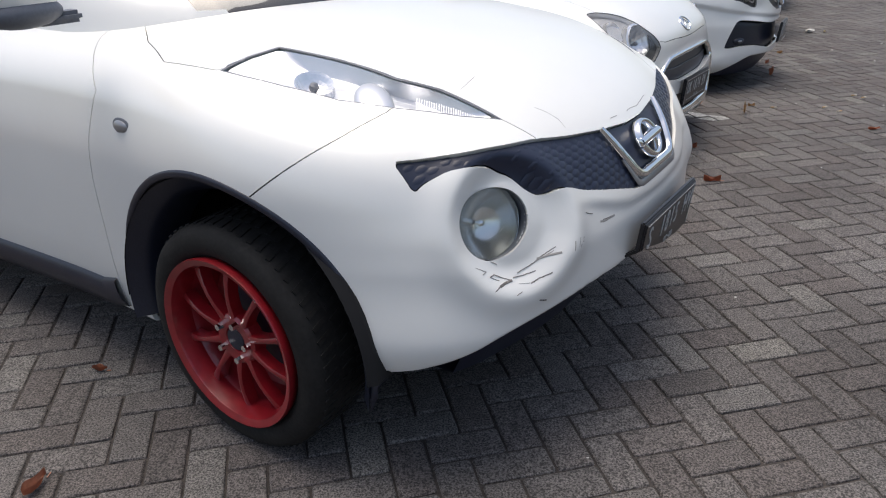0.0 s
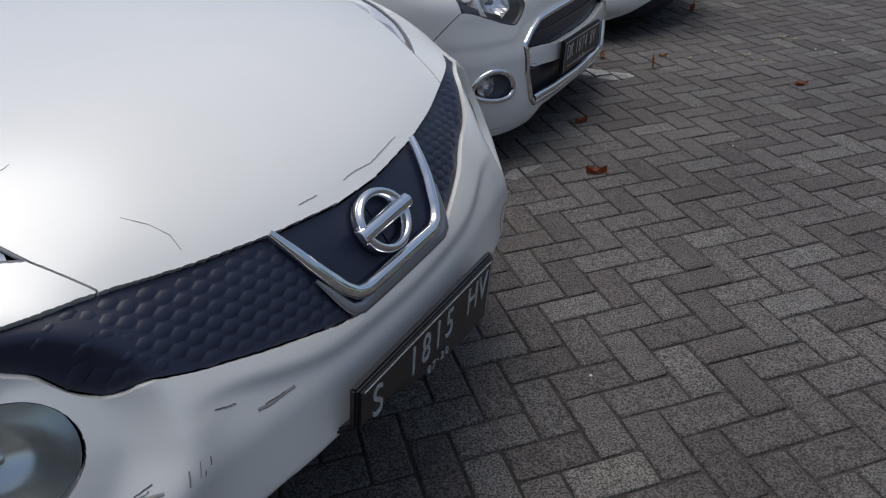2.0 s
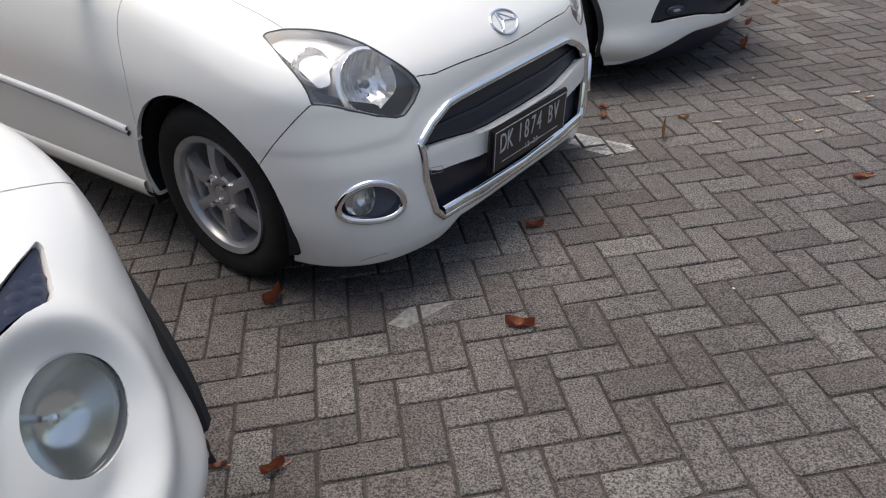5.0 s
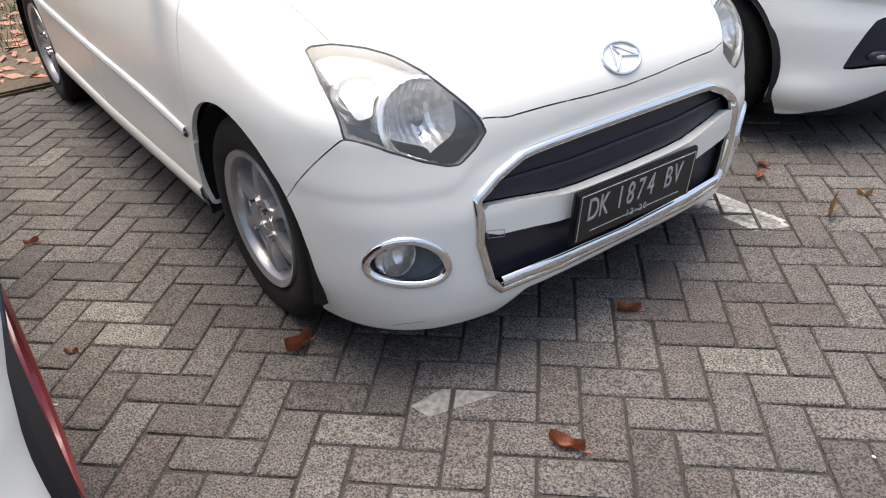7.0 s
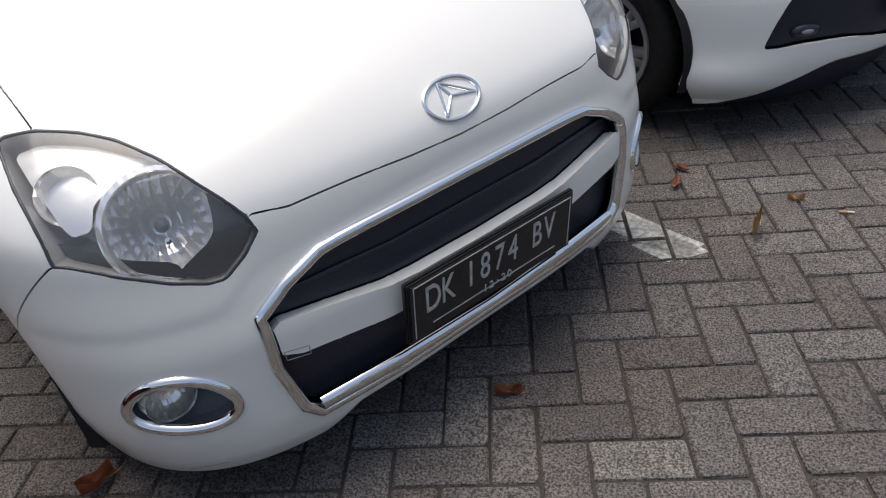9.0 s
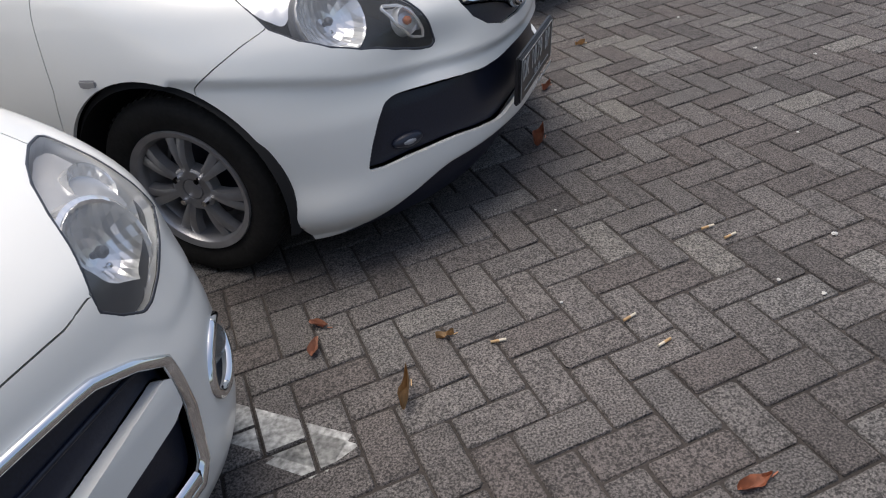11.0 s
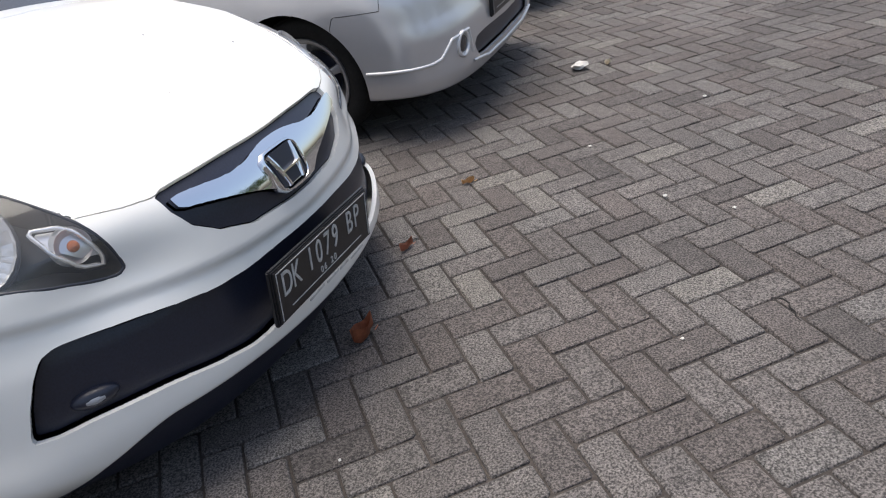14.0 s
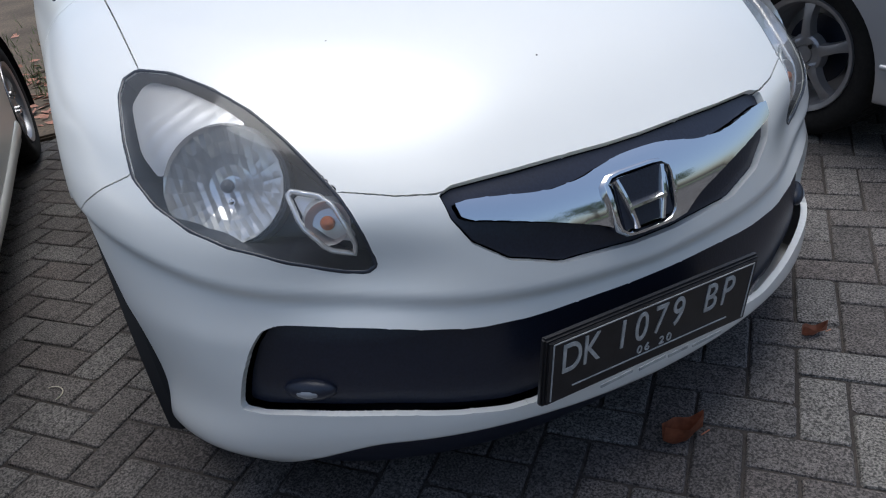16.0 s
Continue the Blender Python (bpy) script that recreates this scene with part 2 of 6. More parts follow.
def panels(field, verts, quads, cuts, grid=0.009):
    """Cuts the skin into named panels along outlines. cuts: (name, from the side?, outline, test)."""
    centre = verts[quads].mean(1)
    names = np.zeros(len(quads), int)
    for n, (name, side, poly, test) in enumerate(cuts, 1):
        names[within(poly, flat(centre, side)) & test(centre)] = n
    lowest, highest = np.full(len(verts), 99), np.full(len(verts), -1)
    for c in range(4):
        np.minimum.at(lowest, quads[:, c], names)
        np.maximum.at(highest, quads[:, c], names)
    border = np.where(lowest != highest)[0]
    p = verts[border]
    best, goal, sides = np.full(len(p), 0.03), p.copy(), np.zeros(len(p), int)
    for n, (name, side, poly, test) in enumerate(cuts, 1):
        mine = (highest[border] == n) | (lowest[border] == n)
        q = flat(p, side)
        r, at = nearest(poly, q)
        better = mine & (r < best)
        best[better] = r[better]
        sgn = np.where(p[:, 1] < 0, -1, 1)
        if side:
            moved = np.stack([at[:, 0], p[:, 1], at[:, 1]], 1)
        else:
            shift = (at[:, 1] - q[:, 1]) / 2
            moved = np.stack([p[:, 0] - shift, at[:, 0] * sgn, p[:, 2] + shift], 1)
        goal[better] = moved[better]
        sides[better] = 2 if side else 1
    f = np.array([1, 0, 1]) / math.sqrt(2)
    g1, s1 = goal[sides == 1], goal[sides == 2]
    if len(g1):
        goal[sides == 1] = onto(field, g1, f, 0.06)
    if len(s1):
        goal[sides == 2] = onto(field, s1 * 1.0, np.stack([0 * s1[:, 0], np.sign(s1[:, 1]), 0 * s1[:, 0]], 1), 0.08)
    verts = verts.copy()
    verts[border] = goal
    return verts, names


def panel(name, verts, quads, normals, mat, parent, lean, label="", deep=0.0, gap=0.0018, skirt=0.014, keep=None):
    """One panel as a mesh of its own, with turned-in edges."""
    if keep is not None:
        quads = quads[keep]
    if len(quads) == 0:
        return None
    used, inv = np.unique(quads, return_inverse=True)
    q = inv.reshape(-1, 4)
    v, nrm = verts[used].copy(), normals[used]
    e = np.concatenate([q[:, [0, 1]], q[:, [1, 2]], q[:, [2, 3]], q[:, [3, 0]]])
    key = np.sort(e, 1)
    _, first, count = np.unique(key[:, 0] * len(v) + key[:, 1], return_index=True, return_counts=True)
    rim = e[first[count == 1]]
    edge = np.zeros(len(v), bool)
    edge[rim.ravel()] = True
    # draw the border in by the gap
    pull, num = np.zeros_like(v), np.zeros(len(v))
    mid = v[q].mean(1)
    for c in range(4):
        np.add.at(pull, q[:, c], mid)
        np.add.at(num, q[:, c], 1)
    d = pull / num[:, None] - v
    d /= np.linalg.norm(d, axis=1, keepdims=True) + 1e-9
    v[edge] += d[edge] * gap
    v = v - nrm * deep
    faces = [tuple(f) for f in q]
    if skirt:
        low = {}
        extra = []
        for i in np.where(edge)[0]:
            low[i] = len(v) + len(extra)
            extra.append(v[i] - nrm[i] * skirt)
        faces += [(b, a, low[a], low[b]) for a, b in rim]
        v = np.concatenate([v, np.array(extra)])
    v[:, 2] -= lean * v[:, 1]
    return link(name, v, faces, mat, parent, label, sharp=45)


def ring(outline, field, side, sign, wide, high, name, mat, parent, lean, label="", closed=True, sink=0.002, taper=0.0):
    """A moulding that runs along an outline on the shell, its ends drawn thin by the taper."""
    n = len(outline)
    if side:
        p = np.stack([outline[:, 0], np.full(n, sign * 0.85), outline[:, 1]], 1)
        p = onto(field, p, np.tile([0, sign, 0], (n, 1)).astype(float), 0.3)
    else:
        x = -0.4 + 0 * outline[:, 0]
        p = np.stack([x, sign * outline[:, 0], outline[:, 1] + x], 1)
        p = onto(field, p, np.array([1, 0, 1]) / math.sqrt(2), 0.9)
    nrm = slope(field, p)
    run = np.roll(p, -1, 0) - np.roll(p, 1, 0)
    if not closed:
        run[0], run[-1] = p[1] - p[0], p[-1] - p[-2]
    across = np.cross(run, nrm)
    across /= np.linalg.norm(across, axis=1, keepdims=True) + 1e-9
    verts, faces = [], []
    shape = [(-0.5, 0), (-0.42, 0.7), (-0.15, 1), (0.15, 1), (0.42, 0.7), (0.5, 0)]
    for i in range(n):
        for a, h in shape:
            thin = 1 - taper * abs(2 * i / (n - 1) - 1) ** 3
            verts.append(p[i] + across[i] * a * wide * thin + nrm[i] * (h * high - sink))
    m = len(shape)
    for i in range(n if closed else n - 1):
        j = (i + 1) % n
        for k in range(m - 1):
            faces.append((i * m + k, j * m + k, j * m + k + 1, i * m + k + 1))
    v = np.array(verts)
    v[:, 2] -= lean * v[:, 1]
    return link(name, v, faces, mat, parent, label, sharp=60)


def lathe(bm, keys, n=48, axis="y", centre=(0, 0, 0)):
    """Turns (along, radius) keys round an axis."""
    rows = []
    for t, r in keys:
        row = []
        for i in range(n):
            a = 2 * math.pi * i / n
            c, s = r * math.cos(a), r * math.sin(a)
            v = (c, t, s) if axis == "y" else (t, c, s) if axis == "x" else (c, s, t)
            row.append(bm.verts.new(Vector(v) + Vector(centre)))
        rows.append(row)
    for a, b in zip(rows, rows[1:]):
        for i in range(n):
            bm.faces.new((a[i], a[(i + 1) % n], b[(i + 1) % n], b[i]))
    return rows


def block(bm, size, m=None, bevel=0.0):
    made = bmesh.ops.create_cube(bm, size=1.0)["verts"]
    bmesh.ops.scale(bm, vec=size, verts=made)
    if bevel:
        es = list({e for v in made for e in v.link_edges})
        made = list({v for f in bmesh.ops.bevel(bm, geom=es, offset=bevel, segments=2, affect="EDGES")["faces"] for v in f.verts} | {v for v in made if v.is_valid})
    if m is not None:
        bmesh.ops.transform(bm, matrix=m, verts=made)
    return made


def text(body, size, m, mat, parent, name="lettering", thick=0.0012, label=""):
    cu = bpy.data.curves.new(name, "FONT")
    cu.body, cu.size, cu.align_x, cu.align_y, cu.extrude = body, size, "CENTER", "CENTER", thick
    temp = bpy.data.objects.new(name, cu)
    scene.collection.objects.link(temp)
    me = bpy.data.meshes.new_from_object(temp.evaluated_get(bpy.context.evaluated_depsgraph_get()))
    bpy.data.objects.remove(temp)
    me.materials.clear()
    me.materials.append(mat)
    ob = new(name, me)
    ob.parent, ob.matrix_local = parent, m
    return tagged(ob, label)
JUKE = dict(bow=0.74, square=2.5, crown=0.10, soft=0.10, long=4.05, lean=0.015,
            nose=[(0.2, -0.10), (0.32, -0.05), (0.42, -0.02), (0.56, -0.02), (0.62, -0.035), (0.70, -0.075), (0.80, -0.135), (0.86, -0.20), (1.0, -0.45)],
            hood=[(-4.1, 1.05), (-1.4, 1.06), (-1.15, 1.055), (-0.9, 1.03), (-0.6, 0.985), (-0.4, 0.935), (-0.25, 0.875), (-0.1, 0.80), (0.1, 0.70)],
            width=[(0.2, 0.84), (0.4, 0.87), (0.7, 0.885), (0.85, 0.86), (1.0, 0.80)],
            under=[(0, 0.455), (0.38, 0.45), (0.52, 0.435), (0.66, 0.425), (0.72, 0.41), (0.775, 0.385), (0.82, 0.335), (0.9, 0.32)],
            along=[(-4.1, 0.9), (-3.2, 0.99), (-2.5, 0.975), (-1.6, 0.96), (-1.1, 0.985), (-0.7, 1.0), (0, 1.0)],
            bumps=[((-0.75, 0.86, 0.78), (0.34, 0.16, 0.16), 0.03), ((-0.28, 0.78, 0.37), (0.3, 0.2, 0.14), 0.045), ((-0.2, 0.53, 0.75), (0.13, 0.08, 0.09), 0.008)],
            dishes=[((-0.19, 0.585, 0.65), (0.9, 0.41, 0.12), 0.085, 0.165, 0.03, 0.014)],
            ledges=[([(0, 0.598), (0.2, 0.605), (0.42, 0.655), (0.9, 0.70)], 0.010, 0.15, 0.46)])
AYLA = dict(bow=0.55, square=3.5, crown=0.08, soft=0.10, long=3.56, lean=0.02,
            nose=[(0.12, -0.05), (0.18, -0.025), (0.25, -0.015), (0.42, -0.015), (0.5, -0.03), (0.58, -0.05), (0.66, -0.065), (0.72, -0.10), (0.8, -0.18), (0.95, -0.45)],
            hood=[(-3.6, 0.95), (-1.2, 0.99), (-1.0, 0.975), (-0.75, 0.935), (-0.5, 0.88), (-0.3, 0.82), (-0.15, 0.755), (0.0, 0.67), (0.1, 0.6)],
            width=[(0.12, 0.76), (0.3, 0.795), (0.6, 0.80), (0.8, 0.775), (0.95, 0.73)],
            under=[(0, 0.185), (0.34, 0.18), (0.43, 0.125), (0.6, 0.115), (0.75, 0.12), (0.9, 0.135)],
            along=[(-3.6, 0.9), (-3.0, 0.98), (-1.8, 1.0), (0, 1.0)],
            bumps=[((-0.68, 0.8, 0.6), (0.36, 0.14, 0.2), 0.012)], dishes=[],
            ledges=[([(0, 0.60), (0.45, 0.56), (0.55, 0.505), (0.8, 0.50)], 0.002, 0.15, 2)])
BRIO = dict(bow=0.78, square=2.3, crown=0.08, soft=0.09, long=3.58, lean=0.03,
            nose=[(0.12, -0.08), (0.2, -0.035), (0.28, -0.02), (0.44, -0.02), (0.5, -0.03), (0.6, -0.05), (0.66, -0.075), (0.72, -0.13), (0.8, -0.22), (0.95, -0.5)],
            hood=[(-3.6, 0.98), (-1.2, 1.0), (-1.0, 0.985), (-0.75, 0.945), (-0.5, 0.885), (-0.3, 0.815), (-0.15, 0.745), (0.0, 0.66), (0.1, 0.6)],
            width=[(0.12, 0.835), (0.25, 0.87), (0.5, 0.87), (0.75, 0.85), (0.95, 0.785)],
            under=[(0, 0.225), (0.36, 0.235), (0.505, 0.235), (0.635, 0.19), (0.735, 0.125), (0.785, 0.11), (0.885, 0.15)],
            along=[(-3.6, 0.9), (-3.0, 0.98), (-1.8, 1.0), (0, 1.0)],
            bumps=[((-0.72, 0.875, 0.6), (0.36, 0.14, 0.2), 0.012), ((-0.42, 0.815, 0.17), (0.25, 0.2, 0.08), 0.035), ((-0.16, 0.485, 0.57), (0.14, 0.14, 0.07), -0.03)], dishes=[],
            ledges=[([(0, 0.485), (0.22, 0.495), (0.535, 0.53), (0.695, 0.555), (0.885, 0.62)], 0.014, 0.12, 2)])


# ---- cars ----
def wheel(car, name, x, y, r, rim, rim_mat, spokes, width=0.2, style="twin", steer=0):
    """A road wheel whose face looks out along the sign of y."""
    s = 1 if y > 0 else -1
    hub = new(name)
    hub.parent = car
    hub.matrix_local = pose(x, y, r, 0, 0, steer + (0 if s > 0 else 180))
    w = width
    bm = bmesh.new()
    lathe(bm, [(-w, rim), (-w, r * 0.86), (-w + 0.012, r * 0.96), (-w + 0.03, r), (-0.035, r), (-0.014, r * 0.972), (-0.004, r * 0.93),
               (0.0, r * 0.87), (-0.002, r * 0.8), (-0.01, rim + 0.012), (-0.02, rim + 0.002), (-0.03, rim - 0.004)], 72)
    part("tyre", bm, RUBBER, hub)
    bm = bmesh.new()
    for i in range(60):
        a = 2 * math.pi * i / 60
        for t, wd in ((-0.05, 0.045), (-0.105, 0.04), (-0.155, 0.045)):
            block(bm, (0.012, wd, 0.004), pose(0, t, 0) @ pose(0, 0, 0, 0, math.degrees(a), 0) @ pose(0, 0, r + 0.0005, 0, 0, 18))
    part("tread", bm, RUBBER, hub)
    bm = bmesh.new()
    lip = 0.016 if rim_mat is RED else 0.0
    lathe(bm, [(lip - 0.012, rim - 0.012), (lip - 0.006, rim), (lip - 0.004, rim + 0.006), (lip - 0.012, rim + 0.008), (-0.02, rim + 0.004), (-0.05, rim - 0.022),
               (-0.13, rim - 0.035), (-0.135, 0.02)], 72)
    lathe(bm, [(lip - 0.012, rim - 0.012), (-0.026, rim - 0.02), (-0.05, rim - 0.022)], 72)
    part("rim", bm, rim_mat, hub)
    bm = bmesh.new()
    lathe(bm, [(-0.1, 0.125), (-0.105, 0.06), (-0.105, 0.001)], 32)
    part("brake_disc", bm, BLACK, hub)
    bm = bmesh.new()
    lathe(bm, [(-0.06, 0.075), (-0.03, 0.07), (-0.024, 0.062), (-0.026, 0.035), (-0.034, 0.032), (-0.036, 0.001)], 36)
    part("hub", bm, rim_mat, hub)
    for i in range(spokes):
        bm = bmesh.new()
        a0 = 360 * i / spokes
        turns = ((-5.5, 0.5), (5.5, 0.5)) if style == "twin" else ((0, 1.0),)
        for turn, k in turns:
            n = 6
            rows = []
            for j in range(n + 1):
                t = j / n
                rad = 0.045 + (rim - 0.008 - 0.045) * t
                half = 0.013 + 0.006 * t if style == "twin" else 0.0085 + 0.009 * abs(2 * t - 1) ** 2 if style == "thin" else 0.019 + 0.012 * (2 * t - 1) ** 2
                off = math.tan(math.radians(turn)) * rad * (0.4 + 0.9 * t)
                out = -0.030 + 0.012 * math.sin(t * math.pi) - 0.006 * t
                rows.append([bm.verts.new((off + h * half, out + d, rad)) for h, d in ((-1, -0.03), (-0.8, 0), (-0.3, 0.003), (0.3, 0.003), (0.8, 0), (1, -0.03))])
            for p, q in zip(rows, rows[1:]):
                for c in range(5):
                    bm.faces.new((p[c], p[c + 1], q[c + 1], q[c]))
        bmesh.ops.transform(bm, matrix=pose(0, 0, 0, 0, a0, 0), verts=bm.verts)
        part("spoke", bm, rim_mat, hub)
    for i in range(5 if rim_mat is RED else 4):
        bm = bmesh.new()
        a = 2 * math.pi * (i + 0.5) / (5 if rim_mat is RED else 4)
        bmesh.ops.create_cone(bm, cap_ends=True, segments=6, radius1=0.0105, radius2=0.009, depth=0.03, matrix=pose(0.052 * math.cos(a), -0.022, 0.052 * math.sin(a), -90))
        part("lug_nut", bm, CHROME, hub)
    bm = bmesh.new()
    lathe(bm, [(-0.036, 0.034), (-0.026, 0.03), (-0.024, 0.0)], 24)
    part("centre_cap", bm, BLACK if rim_mat is RED else rim_mat, hub)
    return hub


def liner(car, x, y, z, radius, deep, low):
    s = 1 if y > 0 else -1
    bm = bmesh.new()
    rows = lathe(bm, [(y, radius + 0.003), (y - s * 0.02, radius + 0.02), (y - s * deep, radius + 0.015), (y - s * deep, 0.02)], 64, centre=(x, 0, z))
    bmesh.ops.delete(bm, geom=[v for v in bm.verts if v.co.z < low], context="VERTS")
    return part("wheel_arch_liner", bm, CAVITY, car)


def number_plate(car, top, bottom, rows, lean, tilt, width=0.478, height=0.15, label="", shift=0.0, fold=0.0):
    """A pressed plate in its holder, with the top edge's middle at (x, z)."""
    base = new("number_plate")
    base.parent = car
    base.matrix_local = pose(top[0], shift, top[1], 0, tilt, 0) @ pose(0, 0, 0, math.degrees(math.atan(-lean)), 0, 0)
    bm = bmesh.new()
    block(bm, (0.014, width, height), pose(-0.004, 0, -height / 2), 0.004)
    def folded(bm):
        """Bends the lower corner on the car's right back and up."""
        bmesh.ops.subdivide_edges(bm, edges=bm.edges[:], cuts=3, use_grid_fill=True)
        for v in bm.verts:
            k = min(1, max(0, (-v.co.z - 0.08) / 0.06)) * min(1, max(0, 0.05 - v.co.y) / 0.25)
            v.co.z += fold * k
            v.co.x -= fold * 0.8 * k

    if fold:
        folded(bm)
    part("plate_holder", bm, PLATE, base, "black plate holder")
    bm = bmesh.new()
    block(bm, (0.004, width - 0.014, height - 0.012), pose(0.005, 0, -height / 2), 0.0015)
    if fold:
        folded(bm)
    part("plate_face", bm, PLATE, base)
    for n, (sy, sz, py, pz) in enumerate(((width - 0.03, 0.0022, 0, -0.012), (width - 0.12, 0.0022, 0.0, -height + 0.03), (0.0022, height - 0.026, width / 2 - 0.016, -height / 2), (0.0022, height - 0.026, -width / 2 + 0.016, -height / 2))):
        if fold and (n == 1 or py < 0):
            continue
        bm = bmesh.new()
        block(bm, (0.002, sy, sz), pose(0.0075, py, pz))
        part("border_line", bm, LETTER, base)
    for words, size, yy, zz, squeeze in rows:
        pitch = size * squeeze * 0.68
        for n, ch in enumerate(words):
            if ch != " ":
                text(ch, size, pose(0.0078, yy + (n - (len(words) - 1) / 2) * pitch, zz, 90, 0, 90) @ Matrix.Diagonal((squeeze, 1, 1, 1)), LETTER, base, "character")
    return base


def bowl(parent, name, centre, way, radius, deep, mat, label="", rim=0.0):
    bm = bmesh.new()
    n = 5 if mat is MIRROR else 8
    lathe(bm, [(-deep * (1 - (i / n) ** 2), radius * i / n + 0.001) for i in range(n + 1)] + ([(0.004, radius + rim), (-0.02, radius + rim + 0.004)] if rim else []), 22 if mat is MIRROR else 40, axis="x")
    q = Vector(way).to_track_quat("X", "Z").to_matrix().to_4x4()
    bmesh.ops.transform(bm, matrix=Matrix.Translation(centre) @ q, verts=bm.verts)
    return part(name, bm, mat, parent, label, sharp=6 if mat is MIRROR else 35)


def disc_lens(parent, name, centre, way, radius, bulge, mat, label=""):
    bm = bmesh.new()
    n = 6
    lathe(bm, [(bulge * (1 - (i / n) ** 2), radius * i / n + 0.0005) for i in range(n + 1)] + [(-0.006, radius)], 40, axis="x")
    q = Vector(way).to_track_quat("X", "Z").to_matrix().to_4x4()
    bmesh.ops.transform(bm, matrix=Matrix.Translation(centre) @ q, verts=bm.verts)
    return part(name, bm, mat, parent, label)


def bulb(parent, centre, way, size, mat, name="bulb"):
    bm = bmesh.new()
    lathe(bm, [(-size * 2, size * 0.5), (-size, size * 0.6), (0, size), (size * 0.7, size * 0.8), (size, 0.0005)], 20, axis="x")
    q = Vector(way).to_track_quat("X", "Z").to_matrix().to_4x4()
    bmesh.ops.transform(bm, matrix=Matrix.Translation(centre) @ q, verts=bm.verts)
    return part(name, bm, mat, parent)


def circle(cx, cy, rx, ry, n=40, turn=0):
    a = np.linspace(0, 2 * math.pi, n, endpoint=False)
    c, s = math.cos(math.radians(turn)), math.sin(math.radians(turn))
    x, y = rx * np.cos(a), ry * np.sin(a)
    return np.stack([cx + c * x - s * y, cy + s * x + c * y], 1)


def ahead(c):
    return c[:, 0] > -2.0


def dense(points, step=0.012, closed=False):
    p = np.array(points, float)
    q = np.concatenate([p, p[:1]]) if closed else p
    out = []
    for a, b in zip(q, q[1:]):
        n = max(1, int(np.hypot(*(b - a)) / step))
        out += [a + (b - a) * i / n for i in range(n)]
    return np.array(out if closed else out + [q[-1]])


def largest(quads, keep):
    """Of the faces kept, those of the largest connected piece."""
    ids = np.where(keep)[0]
    root = {}

    def find(a):
        while root.setdefault(a, a) != a:
            root[a] = root[root[a]]
            a = root[a]
        return a

    for f in ids:
        a = find(int(quads[f][0]))
        for v in quads[f][1:]:
            root[find(int(v))] = a
    top = np.array([find(int(quads[f][0])) for f in ids])
    names, counts = np.unique(top, return_counts=True)
    out = np.zeros(len(keep), bool)
    out[ids[top == names[np.argmax(counts)]]] = True
    return out


def patch(name, outline, field, depth, mat, parent, lean, label="", rings=10, cup=False):
    """A smooth sheet inside an outline, set under the shell."""
    o = dense(outline, 0.012, True)
    c = o.mean(0)
    k = [1 - i / rings for i in range(rings)]
    pts = np.concatenate([c + (o - c) * a for a in k] + [c[None]])
    p = onto(field, np.stack([0 * pts[:, 0] - 0.45, pts[:, 0], pts[:, 1] - 0.45], 1), np.array([1, 0, 1]) / math.sqrt(2), 0.9)
    down = np.concatenate([np.full(len(o), min(1.0, (1 - a) * 3 + 0.15)) for a in k] + [[1.0]]) if cup else np.ones(len(p))
    v = p - slope(field, p) * (depth * down)[:, None]
    v[:, 2] -= lean * v[:, 1]
    n = len(o)
    f = [(i * n + j, i * n + (j + 1) % n, (i + 1) * n + (j + 1) % n, (i + 1) * n + j) for i in range(rings - 1) for j in range(n)]
    f += [((rings - 1) * n + j, (rings - 1) * n + (j + 1) % n, rings * n) for j in range(n)]
    return link(name, v, f, mat, parent, label)


